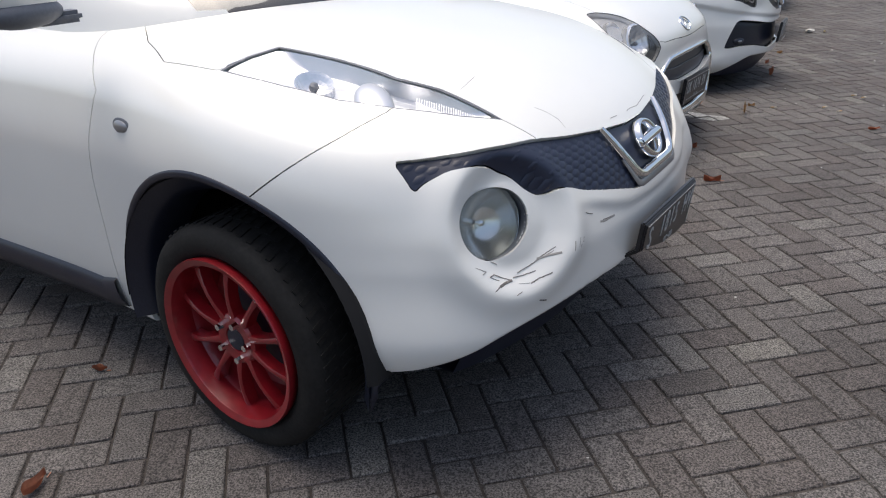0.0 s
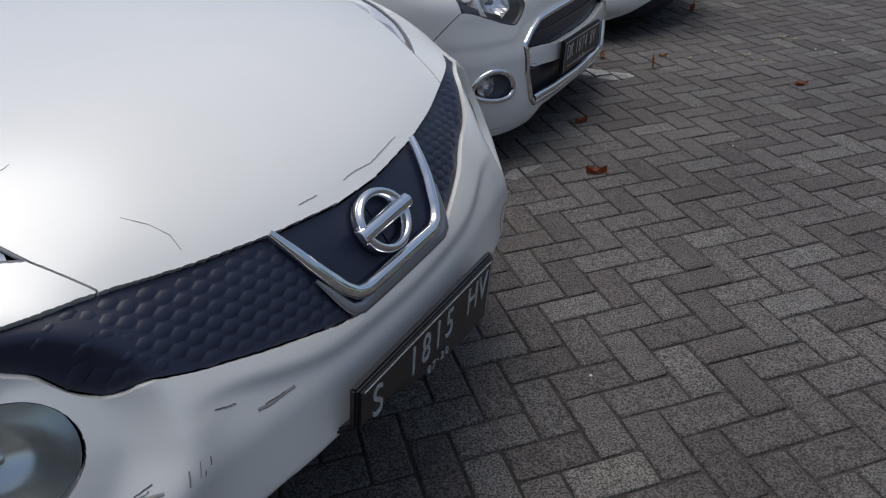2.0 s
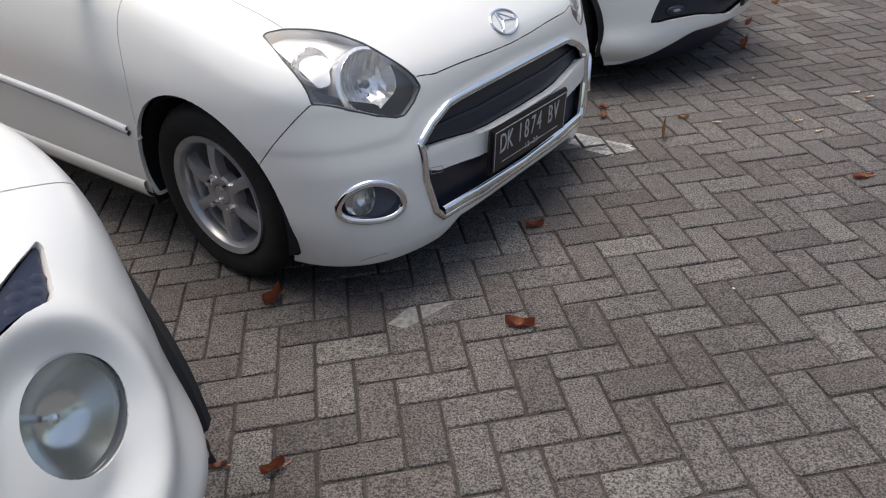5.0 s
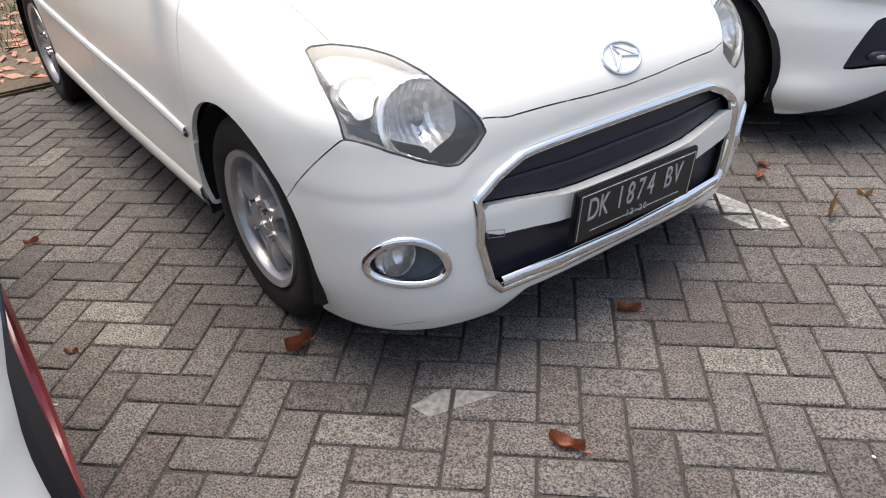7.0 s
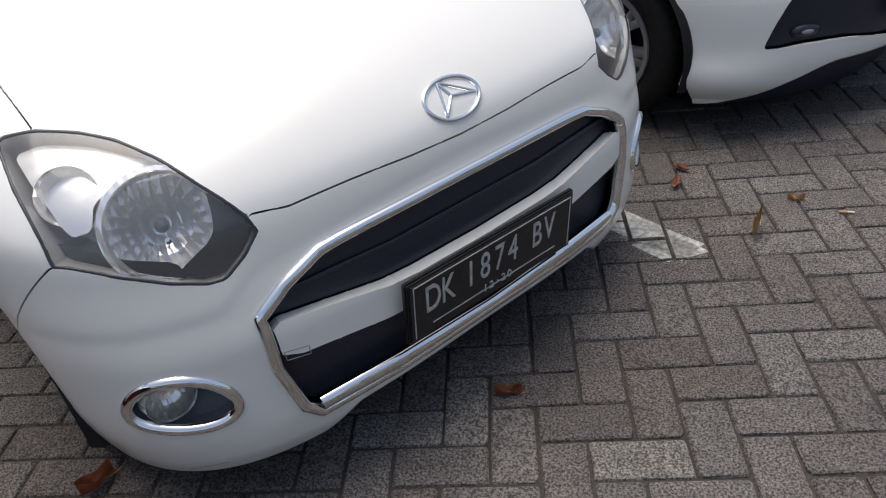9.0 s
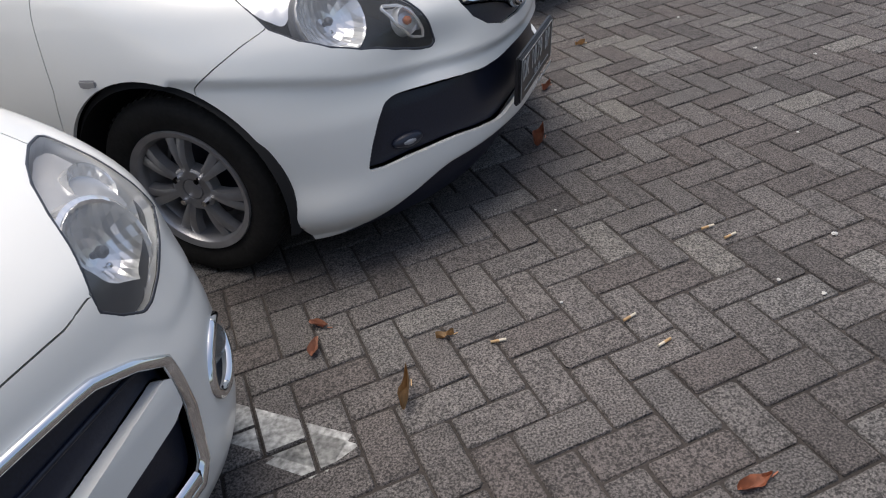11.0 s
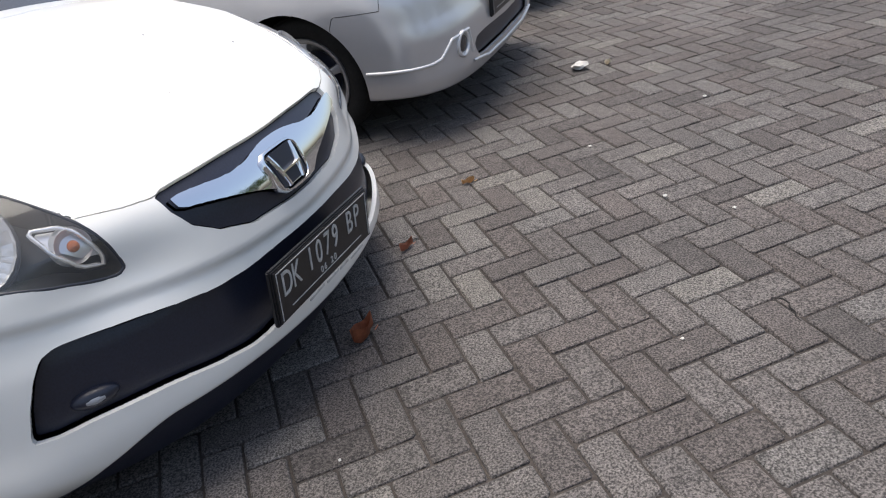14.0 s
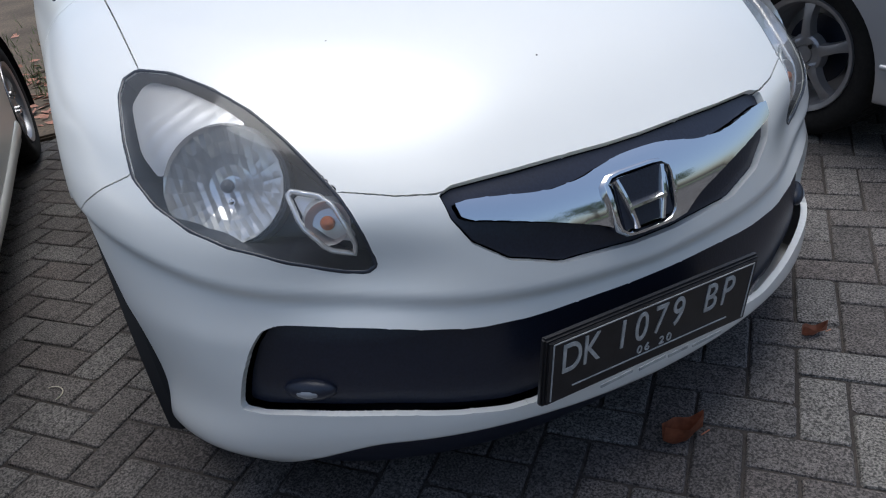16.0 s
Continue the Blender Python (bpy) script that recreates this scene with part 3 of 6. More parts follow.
def car_body(name, shape, spec, place, angle, label, group="row of parked cars"):
    """The painted shell of a car in panels, a near-black inner shell, glasshouse and wheels."""
    car = new(name)
    car.matrix_world = pose(place[0], place[1], 0, 0, 0, angle)
    tagged(car, label, "car", group)
    lean = shape["lean"]
    straight = dict(shape, lean=0.0)
    field = shaped(straight)
    w = max(v for _, v in shape["width"])
    lo, hi = (-shape["long"] - 0.05, -w - 0.05, -0.7), (0.08, w + 0.05, 1.12)
    core_lo, core_hi = (-shape["long"] + 0.5, -w + 0.38, 0.5), (-0.42, w - 0.38, 0.62)
    fine = spec.get("fine", 0.009)
    verts, quads = skin(field, lo, hi, core_lo, core_hi, -1.6, fine)
    arches = [("arch", True, circle(ax, spec.get("axle_high", spec["r"] - 0.005), spec["arch"], spec["arch"], 64), lambda c: np.abs(c[:, 1]) > 0.55) for ax in spec["axles"]]
    cuts = spec["cuts"] + arches
    verts, names = panels(field, verts, quads, cuts)
    first = {}
    for n, cut in enumerate(cuts, 1):
        if cut[0] == "hood":
            names[names == n] = first.setdefault("hood", n)
    normals = slope(field, verts)
    mid = verts[quads].mean(1)
    made = {}
    for n, (cut, side, poly, test) in enumerate([("body_shell", False, None, None)] + cuts):
        if cut in ("arch", "hole"):
            continue
        mat, deep, skirt, both, note = spec["looks"].get(cut, (spec["paint"], 0.0, 0.014, False, ""))
        here = names == n
        for sgn in ((-1, 1) if both else (0,)):
            keep = here & ((mid[:, 1] * sgn > 0) if sgn else True)
            if not keep.any():
                continue
            if cut == "headlight_lens":
                keep = largest(quads, keep)
            ob = panel(cut, verts, quads, normals, mat, car, lean, note, deep, skirt=skirt, keep=keep)
            made[cut, sgn] = ob
            if cut == "headlight_lens" and ob is not None:
                panel("headlight_housing", verts, quads, normals, spec["housing"], ob, lean, "", spec["house"], 0.0, 0.008 - spec["house"], keep=keep)
                ob.visible_shadow = False
                patch("reflector", rounded(np.array(spec.get("shine_left", spec["shine"]) if sgn > 0 else spec["shine"]) * (sgn, 1), 2), field, spec.get("shine_deep", 0.026), FOIL, ob, lean, "satin reflector", cup="shine_deep" in spec)
    # Inner shell whose near-black colour stands for shade behind gaps and openings.
    v2, q2 = skin(lambda p: field(p) + 0.15, lo, hi, core_lo, core_hi, -1.6, 0.05, 0.1)
    c2 = v2[q2].mean(1)
    keep = np.ones(len(q2), bool)
    for ax in spec["axles"]:
        keep &= (np.hypot(c2[:, 0] - ax, c2[:, 2] - spec["r"]) > spec["arch"] + 0.03) | (np.abs(c2[:, 1]) < 0.45)
    panel("inner_body", v2, q2, slope(field, v2), CAVITY, car, lean, "", 0.0, 0.0, 0.0, keep)
    for ax in spec["axles"]:
        for s in (-1, 1):
            liner(car, ax, s * (spec["wide"] - 0.012), spec.get("axle_high", spec["r"] - 0.005), spec["arch"], 0.4, spec["low"])
            if "lip" in spec:
                bm = bmesh.new()
                y, up, rad = s * (spec["wide"] - (0.016 if s < 0 else 0.06)), spec["axle_high"], spec["arch"]
                lathe(bm, [(y, rad + 0.004), (y - s * 0.012, rad - 0.008), (y - s * 0.03, rad - 0.03), (y - s * 0.05, rad - 0.045), (y - s * 0.16, rad - 0.05)], 72, centre=(ax, 0, up))
                bmesh.ops.delete(bm, geom=[v for v in bm.verts if v.co.z < spec["lip"]], context="VERTS")
                part("arch_lip", bm, BLACK, car, "black plastic wheel arch lip")
            wheel(car, "wheel", ax, s * (spec["track"] if s < 0 else spec.get("track_left", spec["track"])), spec["r"], spec["rim"], spec["rim_mat"], spec["spokes"], style=spec["style"], steer=spec.get("steer", 0) if ax == spec["axles"][0] else 0)
    bm = bmesh.new()
    block(bm, (shape["long"] - 0.9, 1.2, 0.14), pose(-shape["long"] / 2, 0, 0.24), 0.03)
    part("underbody", bm, CAVITY, car)
    glass = spec.get("cabin")
    if glass:
        g = dict(bow=glass.get("bow", 0.35), square=glass.get("square", 2.6), crown=0.06, soft=0.12, long=shape["long"] - 0.1, lean=0.0, nose=glass["nose"], hood=[(-5, glass["roof"] - 0.1), (-3, glass["roof"]), (0, glass["roof"])],
                 width=[(0.8, w - 0.07), (1.0, w - glass.get("inset", 0.11)), (glass["roof"], w - 0.27)], under=[(0, 0.86), (1, 0.86)], along=[(-5, 1), (0, 1)], bumps=[], dishes=[])
        gf = shaped(g)
        gv, gq = skin(gf, (-shape["long"] + 0.05, -w - 0.02, 0.8), (-0.7, w + 0.02, glass["roof"] + 0.1), (-shape["long"] + 0.8, -w + 0.45, 1.0), (-2.2, w - 0.45, 1.15), -2.6, 0.03, 0.06)
        gm, gn = gv[gq].mean(1), slope(gf, gv)
        roof = gm[:, 2] > glass["roof"] - 0.09
        turned = np.abs(gn[gq].mean(1)[:, 1])
        post = ~roof & (((turned > 0.55) & (gm[:, 2] < glass.get("belt", 0.0))) | ((turned > 0.5) & (turned < 0.8) & (gm[:, 0] > -2.4)))
        panel("window_post", gv, gq, gn, spec["paint"], car, 0.0, "", -0.004, 0.0, 0.006, post)
        panel("glasshouse", gv, gq, gn, GLASS, car, 0.0, "dark tinted glass", 0.0, 0.0, 0.0, ~roof & ~post)
        panel("roof", gv, gq, gn, spec["paint"], car, 0.0, "", 0.0, 0.0, 0.01, roof)
    return car, field, made


def half(points):
    return rounded(points, 1)


# -- compact crossover with red wheels --
J_HOOD = [(-0.7, 2.36), (0.584, 2.358), (0.696, 2.175), (0.761, 2.011), (0.747, 1.833), (0.657, 1.841), (0.573, 1.831), (0.55, 1.642), (0.541, 1.453), (0.499, 1.333), (0.466, 1.128),
          (0.436, 1.012), (0.322, 0.96), (0.198, 0.92), (0.056, 0.892), (-0.1, 0.89)]
J_LAMP = [(0.744, 1.827), (0.657, 1.841), (0.573, 1.831), (0.55, 1.642), (0.541, 1.453), (0.499, 1.333), (0.466, 1.128), (0.538, 1.203), (0.633, 1.345), (0.695, 1.47), (0.727, 1.63), (0.741, 1.751)]
J_LAMP_LEFT = [(0.756, 1.80), (0.72, 1.84), (0.69, 1.77), (0.655, 1.646), (0.613, 1.52), (0.578, 1.424), (0.517, 1.255), (0.486, 1.175), (0.474, 1.14), (0.538, 1.207), (0.617, 1.30), (0.70, 1.44), (0.735, 1.60), (0.752, 1.74)]
J_HOOD_LEFT = J_HOOD[:4] + [(0.757, 1.82)] + J_LAMP_LEFT[1:9] + J_HOOD[11:]
J_GRILLE = [(-0.1, 0.89), (0.056, 0.892), (0.198, 0.92), (0.322, 0.96), (0.436, 1.012), (0.527, 1.041), (0.619, 1.093), (0.694, 1.155), (0.739, 1.196), (0.740, 1.085), (0.719, 1.091),
            (0.677, 1.081), (0.636, 1.053), (0.582, 1.016), (0.541, 0.963), (0.519, 0.905), (0.492, 0.857), (0.41, 0.803), (0.301, 0.74), (0.153, 0.67), (-0.1, 0.665)]
J_GRILLE_LEFT = J_GRILLE[:5] + [(0.527, 1.058), (0.60, 1.118), (0.66, 1.17), (0.714, 1.214), (0.668, 1.078), (0.61, 1.066), (0.54, 1.018), (0.478, 0.957), (0.418, 0.881), (0.345, 0.829), (0.29, 0.779), (0.205, 0.725), (0.12, 0.672), (-0.1, 0.665)]
J_FOG = circle(0.612, 0.877, 0.074, 0.107, 48, -17)
J_BUMPER = [(0.3, -0.1), (0.3, 0.9), (-0.465, 0.9), (-0.465, 0.883), (-0.506, 0.847), (-0.587, 0.785), (-0.665, 0.723), (-0.72, 0.68), (-0.72, -0.1)]
J_DOOR = [(-1.6, 1.1), (-1.36, 0.97), (-1.312, 0.937), (-1.249, 0.879), (-1.285, 0.75), (-1.308, 0.635), (-1.319, 0.497), (-1.337, 0.326), (-1.36, 0.1), (-2.3, 0.1), (-2.35, 1.1)]
JUKE_SPEC = dict(paint=PAINT, housing=FOIL, r=0.312, rim=0.226, arch=0.42, axle_high=0.32, axles=(-0.82, -3.36), track=0.90, track_left=0.875, wide=0.885, low=0.3, lip=0.22, house=0.05, steer=-3, shine=[(0.74, 1.82), (0.657, 1.836), (0.577, 1.826), (0.554, 1.642), (0.545, 1.453), (0.503, 1.333), (0.47, 1.14), (0.538, 1.208), (0.630, 1.348), (0.691, 1.472), (0.723, 1.63), (0.737, 1.75)], shine_left=[(0.752, 1.79), (0.722, 1.83), (0.695, 1.77), (0.66, 1.646), (0.618, 1.52), (0.583, 1.424), (0.522, 1.255), (0.49, 1.18), (0.538, 1.215), (0.613, 1.303), (0.694, 1.443), (0.73, 1.60), (0.747, 1.73)], shine_deep=0.042, rim_mat=RED, spokes=10, style="thin",
                 cabin=dict(nose=[(0.8, -0.85), (1.0, -0.98), (1.06, -1.03), (1.3, -1.6), (1.57, -2.2)], roof=1.56, bow=0.6, square=2.0, inset=0.2, belt=1.13),
                 cuts=[("front_bumper", True, np.array(J_BUMPER), lambda c: c[:, 2] - c[:, 0] < 1.45), ("door", True, np.array(J_DOOR), lambda c: np.abs(c[:, 1]) > 0.6),
                       ("hood", False, np.array(J_HOOD), ahead), ("hood", False, np.array(J_HOOD_LEFT), lambda c: (c[:, 0] > -2.0) & (c[:, 1] > 0)), ("grille", False, half(J_GRILLE), lambda c: (c[:, 0] > -2.0) & (c[:, 1] < 0)), ("grille", False, half(J_GRILLE_LEFT), lambda c: (c[:, 0] > -2.0) & (c[:, 1] >= 0)), ("headlight_lens", False, np.array(J_LAMP), lambda c: (c[:, 0] > -2.0) & (c[:, 1] < 0)), ("headlight_lens", False, np.array(J_LAMP_LEFT), lambda c: (c[:, 0] > -2.0) & (c[:, 1] > 0)),
                       ("hole", False, J_FOG, lambda c: c[:, 0] > -0.5)],
                 looks={"grille": (HONEY, 0.009, 0.0, False, "black honeycomb grille"), "headlight_lens": (LENS, 0.002, 0.004, True, "clear headlight lens"), "door": (PAINT, 0.0, 0.014, True, "")})
juke, juke_field, juke_parts = car_body("crossover_car", JUKE, JUKE_SPEC, (1.2, 2.76), -30.5, "white compact crossover with red alloy wheels and a scuffed bumper")

# -- small hatchback with a wide chrome-framed grille --
A_HOOD = [(-0.7, 1.98), (0.56, 1.95), (0.614, 1.612), (0.63, 1.487), (0.636, 1.151), (0.585, 1.093), (0.547, 1.031), (0.51, 0.937), (0.483, 0.843), (0.445, 0.734), (0.375, 0.709), (0.255, 0.701), (0.122, 0.689), (-0.1, 0.68)]
A_LAMP = [(0.690, 1.164), (0.676, 1.173), (0.635, 1.150), (0.585, 1.093), (0.547, 1.031), (0.510, 0.937), (0.483, 0.843), (0.445, 0.734), (0.437, 0.693), (0.469, 0.661), (0.511, 0.637), (0.539, 0.647),
          (0.589, 0.687), (0.648, 0.751), (0.701, 0.824), (0.717, 0.844), (0.713, 0.907), (0.707, 1.031)]
A_GRILLE = [(-0.1, 0.595), (0.139, 0.598), (0.315, 0.599), (0.353, 0.597), (0.43, 0.566), (0.488, 0.528), (0.488, 0.41), (0.462, 0.294), (0.432, 0.258), (0.248, 0.242), (-0.1, 0.228)]
A_BAR = [(-0.1, 0.43), (0.223, 0.436), (0.366, 0.475), (0.477, 0.505), (0.474, 0.416), (0.229, 0.363), (-0.1, 0.358)]
A_FOG = circle(0.642, 0.452, 0.104, 0.043, 48, 48)
A_SHINE = [(0.685, 1.144), (0.639, 1.138), (0.582, 1.073), (0.54, 0.994), (0.49, 0.93), (0.56, 0.955), (0.63, 0.93), (0.655, 0.87), (0.688, 0.88), (0.69, 1.048)]
A_BUMPER = [(0.3, -0.1), (0.3, 1.2), (-0.212, 1.2), (-0.212, 0.633), (-0.33, 0.505), (-0.4, 0.43), (-0.5, -0.1)]
A_DOOR = [(-0.85, 1.1), (-0.891, 0.821), (-0.903, 0.751), (-0.895, 0.637), (-0.914, 0.536), (-0.95, 0.35), (-0.98, 0.1), (-1.95, 0.1), (-1.95, 1.1)]
AYLA_SPEC = dict(paint=PAINT, housing=FOIL, r=0.29, rim=0.19, arch=0.325, axles=(-0.65, -3.08), track=0.775, wide=0.80, low=0.17, house=0.11, shine=A_SHINE, rim_mat=ALLOY, spokes=6, style="blade",
                 cabin=dict(nose=[(0.8, -0.75), (0.97, -1.02), (1.3, -1.5), (1.5, -1.95)], roof=1.5),
                 cuts=[("front_bumper", True, np.array(A_BUMPER), lambda c: c[:, 2] - c[:, 0] < 1.3), ("door", True, np.array(A_DOOR), lambda c: np.abs(c[:, 1]) > 0.6),
                       ("hood", False, np.array(A_HOOD), ahead), ("grille", False, half(A_GRILLE), ahead), ("grille_bar", False, half(A_BAR), ahead), ("headlight_lens", False, np.array(A_LAMP), ahead),
                       ("hole", False, A_FOG, lambda c: c[:, 0] > -0.5)],
                 looks={"grille": (BLACK, 0.03, 0.0, False, "black recessed grille"), "grille_bar": (PAINT, -0.002, 0.03, False, "white bar across the grille"),
                        "headlight_lens": (LENS, 0.002, 0.004, True, "clear headlight lens"), "door": (PAINT, 0.0, 0.014, True, "")})
ayla, ayla_field, ayla_parts = car_body("hatchback_car", AYLA, AYLA_SPEC, (1.898, 5.0), -30.5, "white small hatchback with chrome-framed black grille")

# -- round-nosed hatchback --
def spread_out(outline, more=0.034):
    """Moves an outline's places outwards from the middle line."""
    return [(y + more * min(1, max(0, y) / 0.25), w) for y, w in outline]


B_HOOD = [(-0.7, 2.0), (0.62, 2.0), (0.641, 1.95), (0.645, 1.497), (0.599, 1.432), (0.553, 1.323), (0.515, 1.205), (0.489, 1.093), (0.47, 0.997), (0.45, 0.915), (0.374, 0.854), (0.313, 0.822), (0.29, 0.829), (0.192, 0.815), (0.033, 0.802), (-0.1, 0.802)]
B_GRILLE = [(-0.1, 0.802), (0.033, 0.802), (0.192, 0.815), (0.29, 0.829), (0.313, 0.822), (0.31, 0.76), (0.29, 0.697), (0.24, 0.635), (0.165, 0.586), (0.039, 0.567), (-0.1, 0.566)]
B_LAMP = [(0.695, 1.440), (0.676, 1.491), (0.648, 1.501), (0.599, 1.432), (0.553, 1.323), (0.515, 1.205), (0.489, 1.093), (0.470, 0.997), (0.453, 0.909), (0.444, 0.834), (0.432, 0.765), (0.431, 0.744),
          (0.445, 0.740), (0.485, 0.767), (0.560, 0.831), (0.629, 0.915), (0.674, 0.996), (0.708, 1.096), (0.724, 1.196), (0.716, 1.298)]
B_INTAKE = [(-0.1, 0.487), (0.051, 0.487), (0.215, 0.502), (0.31, 0.529), (0.394, 0.576), (0.511, 0.66), (0.596, 0.726), (0.623, 0.732), (0.648, 0.708), (0.672, 0.666), (0.688, 0.62), (0.686, 0.606),
            (0.655, 0.569), (0.548, 0.486), (0.377, 0.377), (0.282, 0.333), (0.229, 0.322), (-0.1, 0.315)]
B_SHINE = [(0.70, 1.36), (0.69, 1.43), (0.66, 1.475), (0.64, 1.48), (0.60, 1.41), (0.555, 1.29), (0.53, 1.2), (0.57, 1.19), (0.62, 1.2), (0.66, 1.19), (0.70, 1.17), (0.712, 1.26)]
B_BAR = [(-0.1, 0.765), (0.03, 0.765), (0.07, 0.755), (0.11, 0.742), (0.167, 0.742), (0.302, 0.795), (0.297, 0.748), (0.20, 0.69), (0.088, 0.626), (0.05, 0.587), (-0.1, 0.583)]
B_HOOD, B_GRILLE, B_LAMP, B_INTAKE, B_SHINE, B_BAR = (spread_out(o) for o in (B_HOOD, B_GRILLE, B_LAMP, B_INTAKE, B_SHINE, B_BAR))
B_BUMPER = [(0.3, -0.1), (0.3, 1.2), (-0.488, 1.2), (-0.488, 0.717), (-0.54, 0.69), (-0.613, 0.645), (-0.68, 0.6), (-0.7, -0.1)]
B_DOOR = [(-1.1, 1.1), (-1.13, 0.8), (-1.14, 0.6), (-1.2, 0.35), (-1.24, 0.1), (-2.1, 0.1), (-2.1, 1.1)]
BRIO_SPEC = dict(paint=PAINT, housing=DARKLAMP, r=0.29, rim=0.19, arch=0.34, axles=(-0.85, -3.19), track=0.835, wide=0.87, low=0.17, house=0.11, shine=B_SHINE, rim_mat=ALLOY, spokes=7, style="twin",
                 cabin=dict(nose=[(0.8, -0.85), (0.98, -1.12), (1.25, -1.5), (1.48, -2.0)], roof=1.48),
                 cuts=[("front_bumper", True, np.array(B_BUMPER), lambda c: c[:, 2] - c[:, 0] < 1.45), ("door", True, np.array(B_DOOR), lambda c: np.abs(c[:, 1]) > 0.6),
                       ("hood", False, np.array(B_HOOD), ahead), ("grille", False, np.array(B_GRILLE), ahead), ("chrome_bar", False, half(B_BAR), ahead), ("lower_intake", False, half(B_INTAKE), lambda c: c[:, 0] > -0.6), ("headlight_lens", False, np.array(B_LAMP), ahead)],
                 looks={"grille": (BLACK, 0.012, 0.0, False, "black upper grille"), "chrome_bar": (CHROME, -0.012, 0.03, False, "polished chrome grille bar"), "lower_intake": (BLACK, 0.03, 0.0, False, "black lower air intake"),
                        "headlight_lens": (LENS, 0.002, 0.004, True, "clear headlight lens"), "door": (PAINT, 0.0, 0.014, True, "")})
brio, brio_field, brio_parts = car_body("city_car", BRIO, BRIO_SPEC, (3.051, 6.782), -25.8, "white round-nosed hatchback with chrome grille bar")



def spot(field, y, w):
    """The place on the shell at that width and rise, and its normal."""
    p = onto(field, np.array([[-0.4, y, w - 0.4]]), np.array([1, 0, 1]) / math.sqrt(2), 0.9)
    return p[0], slope(field, p)[0]


def bent(p, lean):
    return Vector((p[0], p[1], p[2] - lean * p[1]))


def both(outline):
    """The outline of one half, closed over the middle line."""
    o = [(y, w) for y, w in outline if y > 0.0]
    return np.array(o + [(-y, w) for y, w in reversed(o)])


def apron(car, shape, field, inset, top, low, reach=0.76, name="lower_apron"):
    """The dark plastic skirt set back under the bumper, also a black fill for the shade there."""
    under = curve(shape["under"])
    ys = np.linspace(-reach, reach, 61)
    rows = []
    for y in ys:
        z = under(np.array(abs(y))) + top
        p = onto(field, np.array([[-0.3, y, z + 0.03]]), np.array([1.0, 0, 0]), 0.45)[0]
        rows.append([(p[0] - inset, y * 0.985, z), (p[0] - inset - 0.02, y * 0.98, (z + low) / 2), (p[0] - inset - 0.07, y * 0.97, low), (p[0] - inset - 0.4, y * 0.95, low - 0.01)])
    v = [p for r in rows for p in r]
    f = [(i * 4 + k, (i + 1) * 4 + k, (i + 1) * 4 + k + 1, i * 4 + k + 1) for i in range(60) for k in range(3)]
    return link(name, v, f, BLACK, car, "black plastic skirt filling the shade under the bumper")


def lamp(lens, field, lean, y, w, radius, deep, back=0.03, mat=None, turn=0.6, glass=True, name="reflector_bowl"):
    p, n = spot(field, y, w)
    axis = Vector(n) + Vector((turn, 0, 0))
    axis.normalize()
    c = bent(p - n * back, lean)
    bowl(lens, name, c, axis, radius, deep, mat or MIRROR, rim=0.006)
    if glass:
        bulb(lens, c - axis * (deep * 0.35), axis, 0.012, GREY, "bulb_shield")
        bulb(lens, c - axis * (deep * 0.3) - Vector((0, 0, 0.03)), axis, 0.006, CHROME)
    return c, axis


SCUFF = material("scuffed_paint", (0.15, 0.14, 0.13), 0.8, spread=0.5, grain=150)
SCRATCH = material("grey_scratch", (0.3, 0.29, 0.27), 0.7)

# -- crossover: details --
L = JUKE["lean"]
number_plate(juke, (0.004, 0.558), None, [("S", 0.088, -0.185, -0.058, 0.8), ("1815", 0.088, -0.01, -0.058, 0.72), ("HV", 0.088, 0.17, -0.058, 0.75), ("07·20", 0.024, 0.02, -0.118, 1.0)], 0.055, 6, fold=0.04)
emblem = new("emblem")
emblem.parent = juke
ring(dense([(-0.2, 0.924), (-0.173, 0.82), (-0.144, 0.74), (-0.128, 0.715), (-0.105, 0.704), (0.105, 0.704), (0.128, 0.715), (0.144, 0.74), (0.173, 0.82), (0.2, 0.924)]), juke_field, False, 1, 0.026, 0.012, "chrome_surround", CHROME, emblem, L, "chrome surround", closed=False, taper=0.55)
ring(dense([(-0.182, 0.79), (-0.158, 0.715), (-0.148, 0.69), (-0.13, 0.679), (0.13, 0.679), (0.148, 0.69), (0.158, 0.715), (0.182, 0.79)]), juke_field, False, 1, 0.024, 0.004, "surround_base", SATIN, emblem, L, "satin grey base", closed=False, taper=0.8)
ring(circle(0, 0.803, 0.056, 0.066, 48), juke_field, False, 1, 0.017, 0.02, "badge_ring", CHROME, emblem, L, "chrome ring")
ring(dense([(-0.072, 0.80), (0.072, 0.806)]), juke_field, False, 1, 0.03, 0.024, "badge_bar", CHROME, emblem, L, "chrome bar", closed=False)


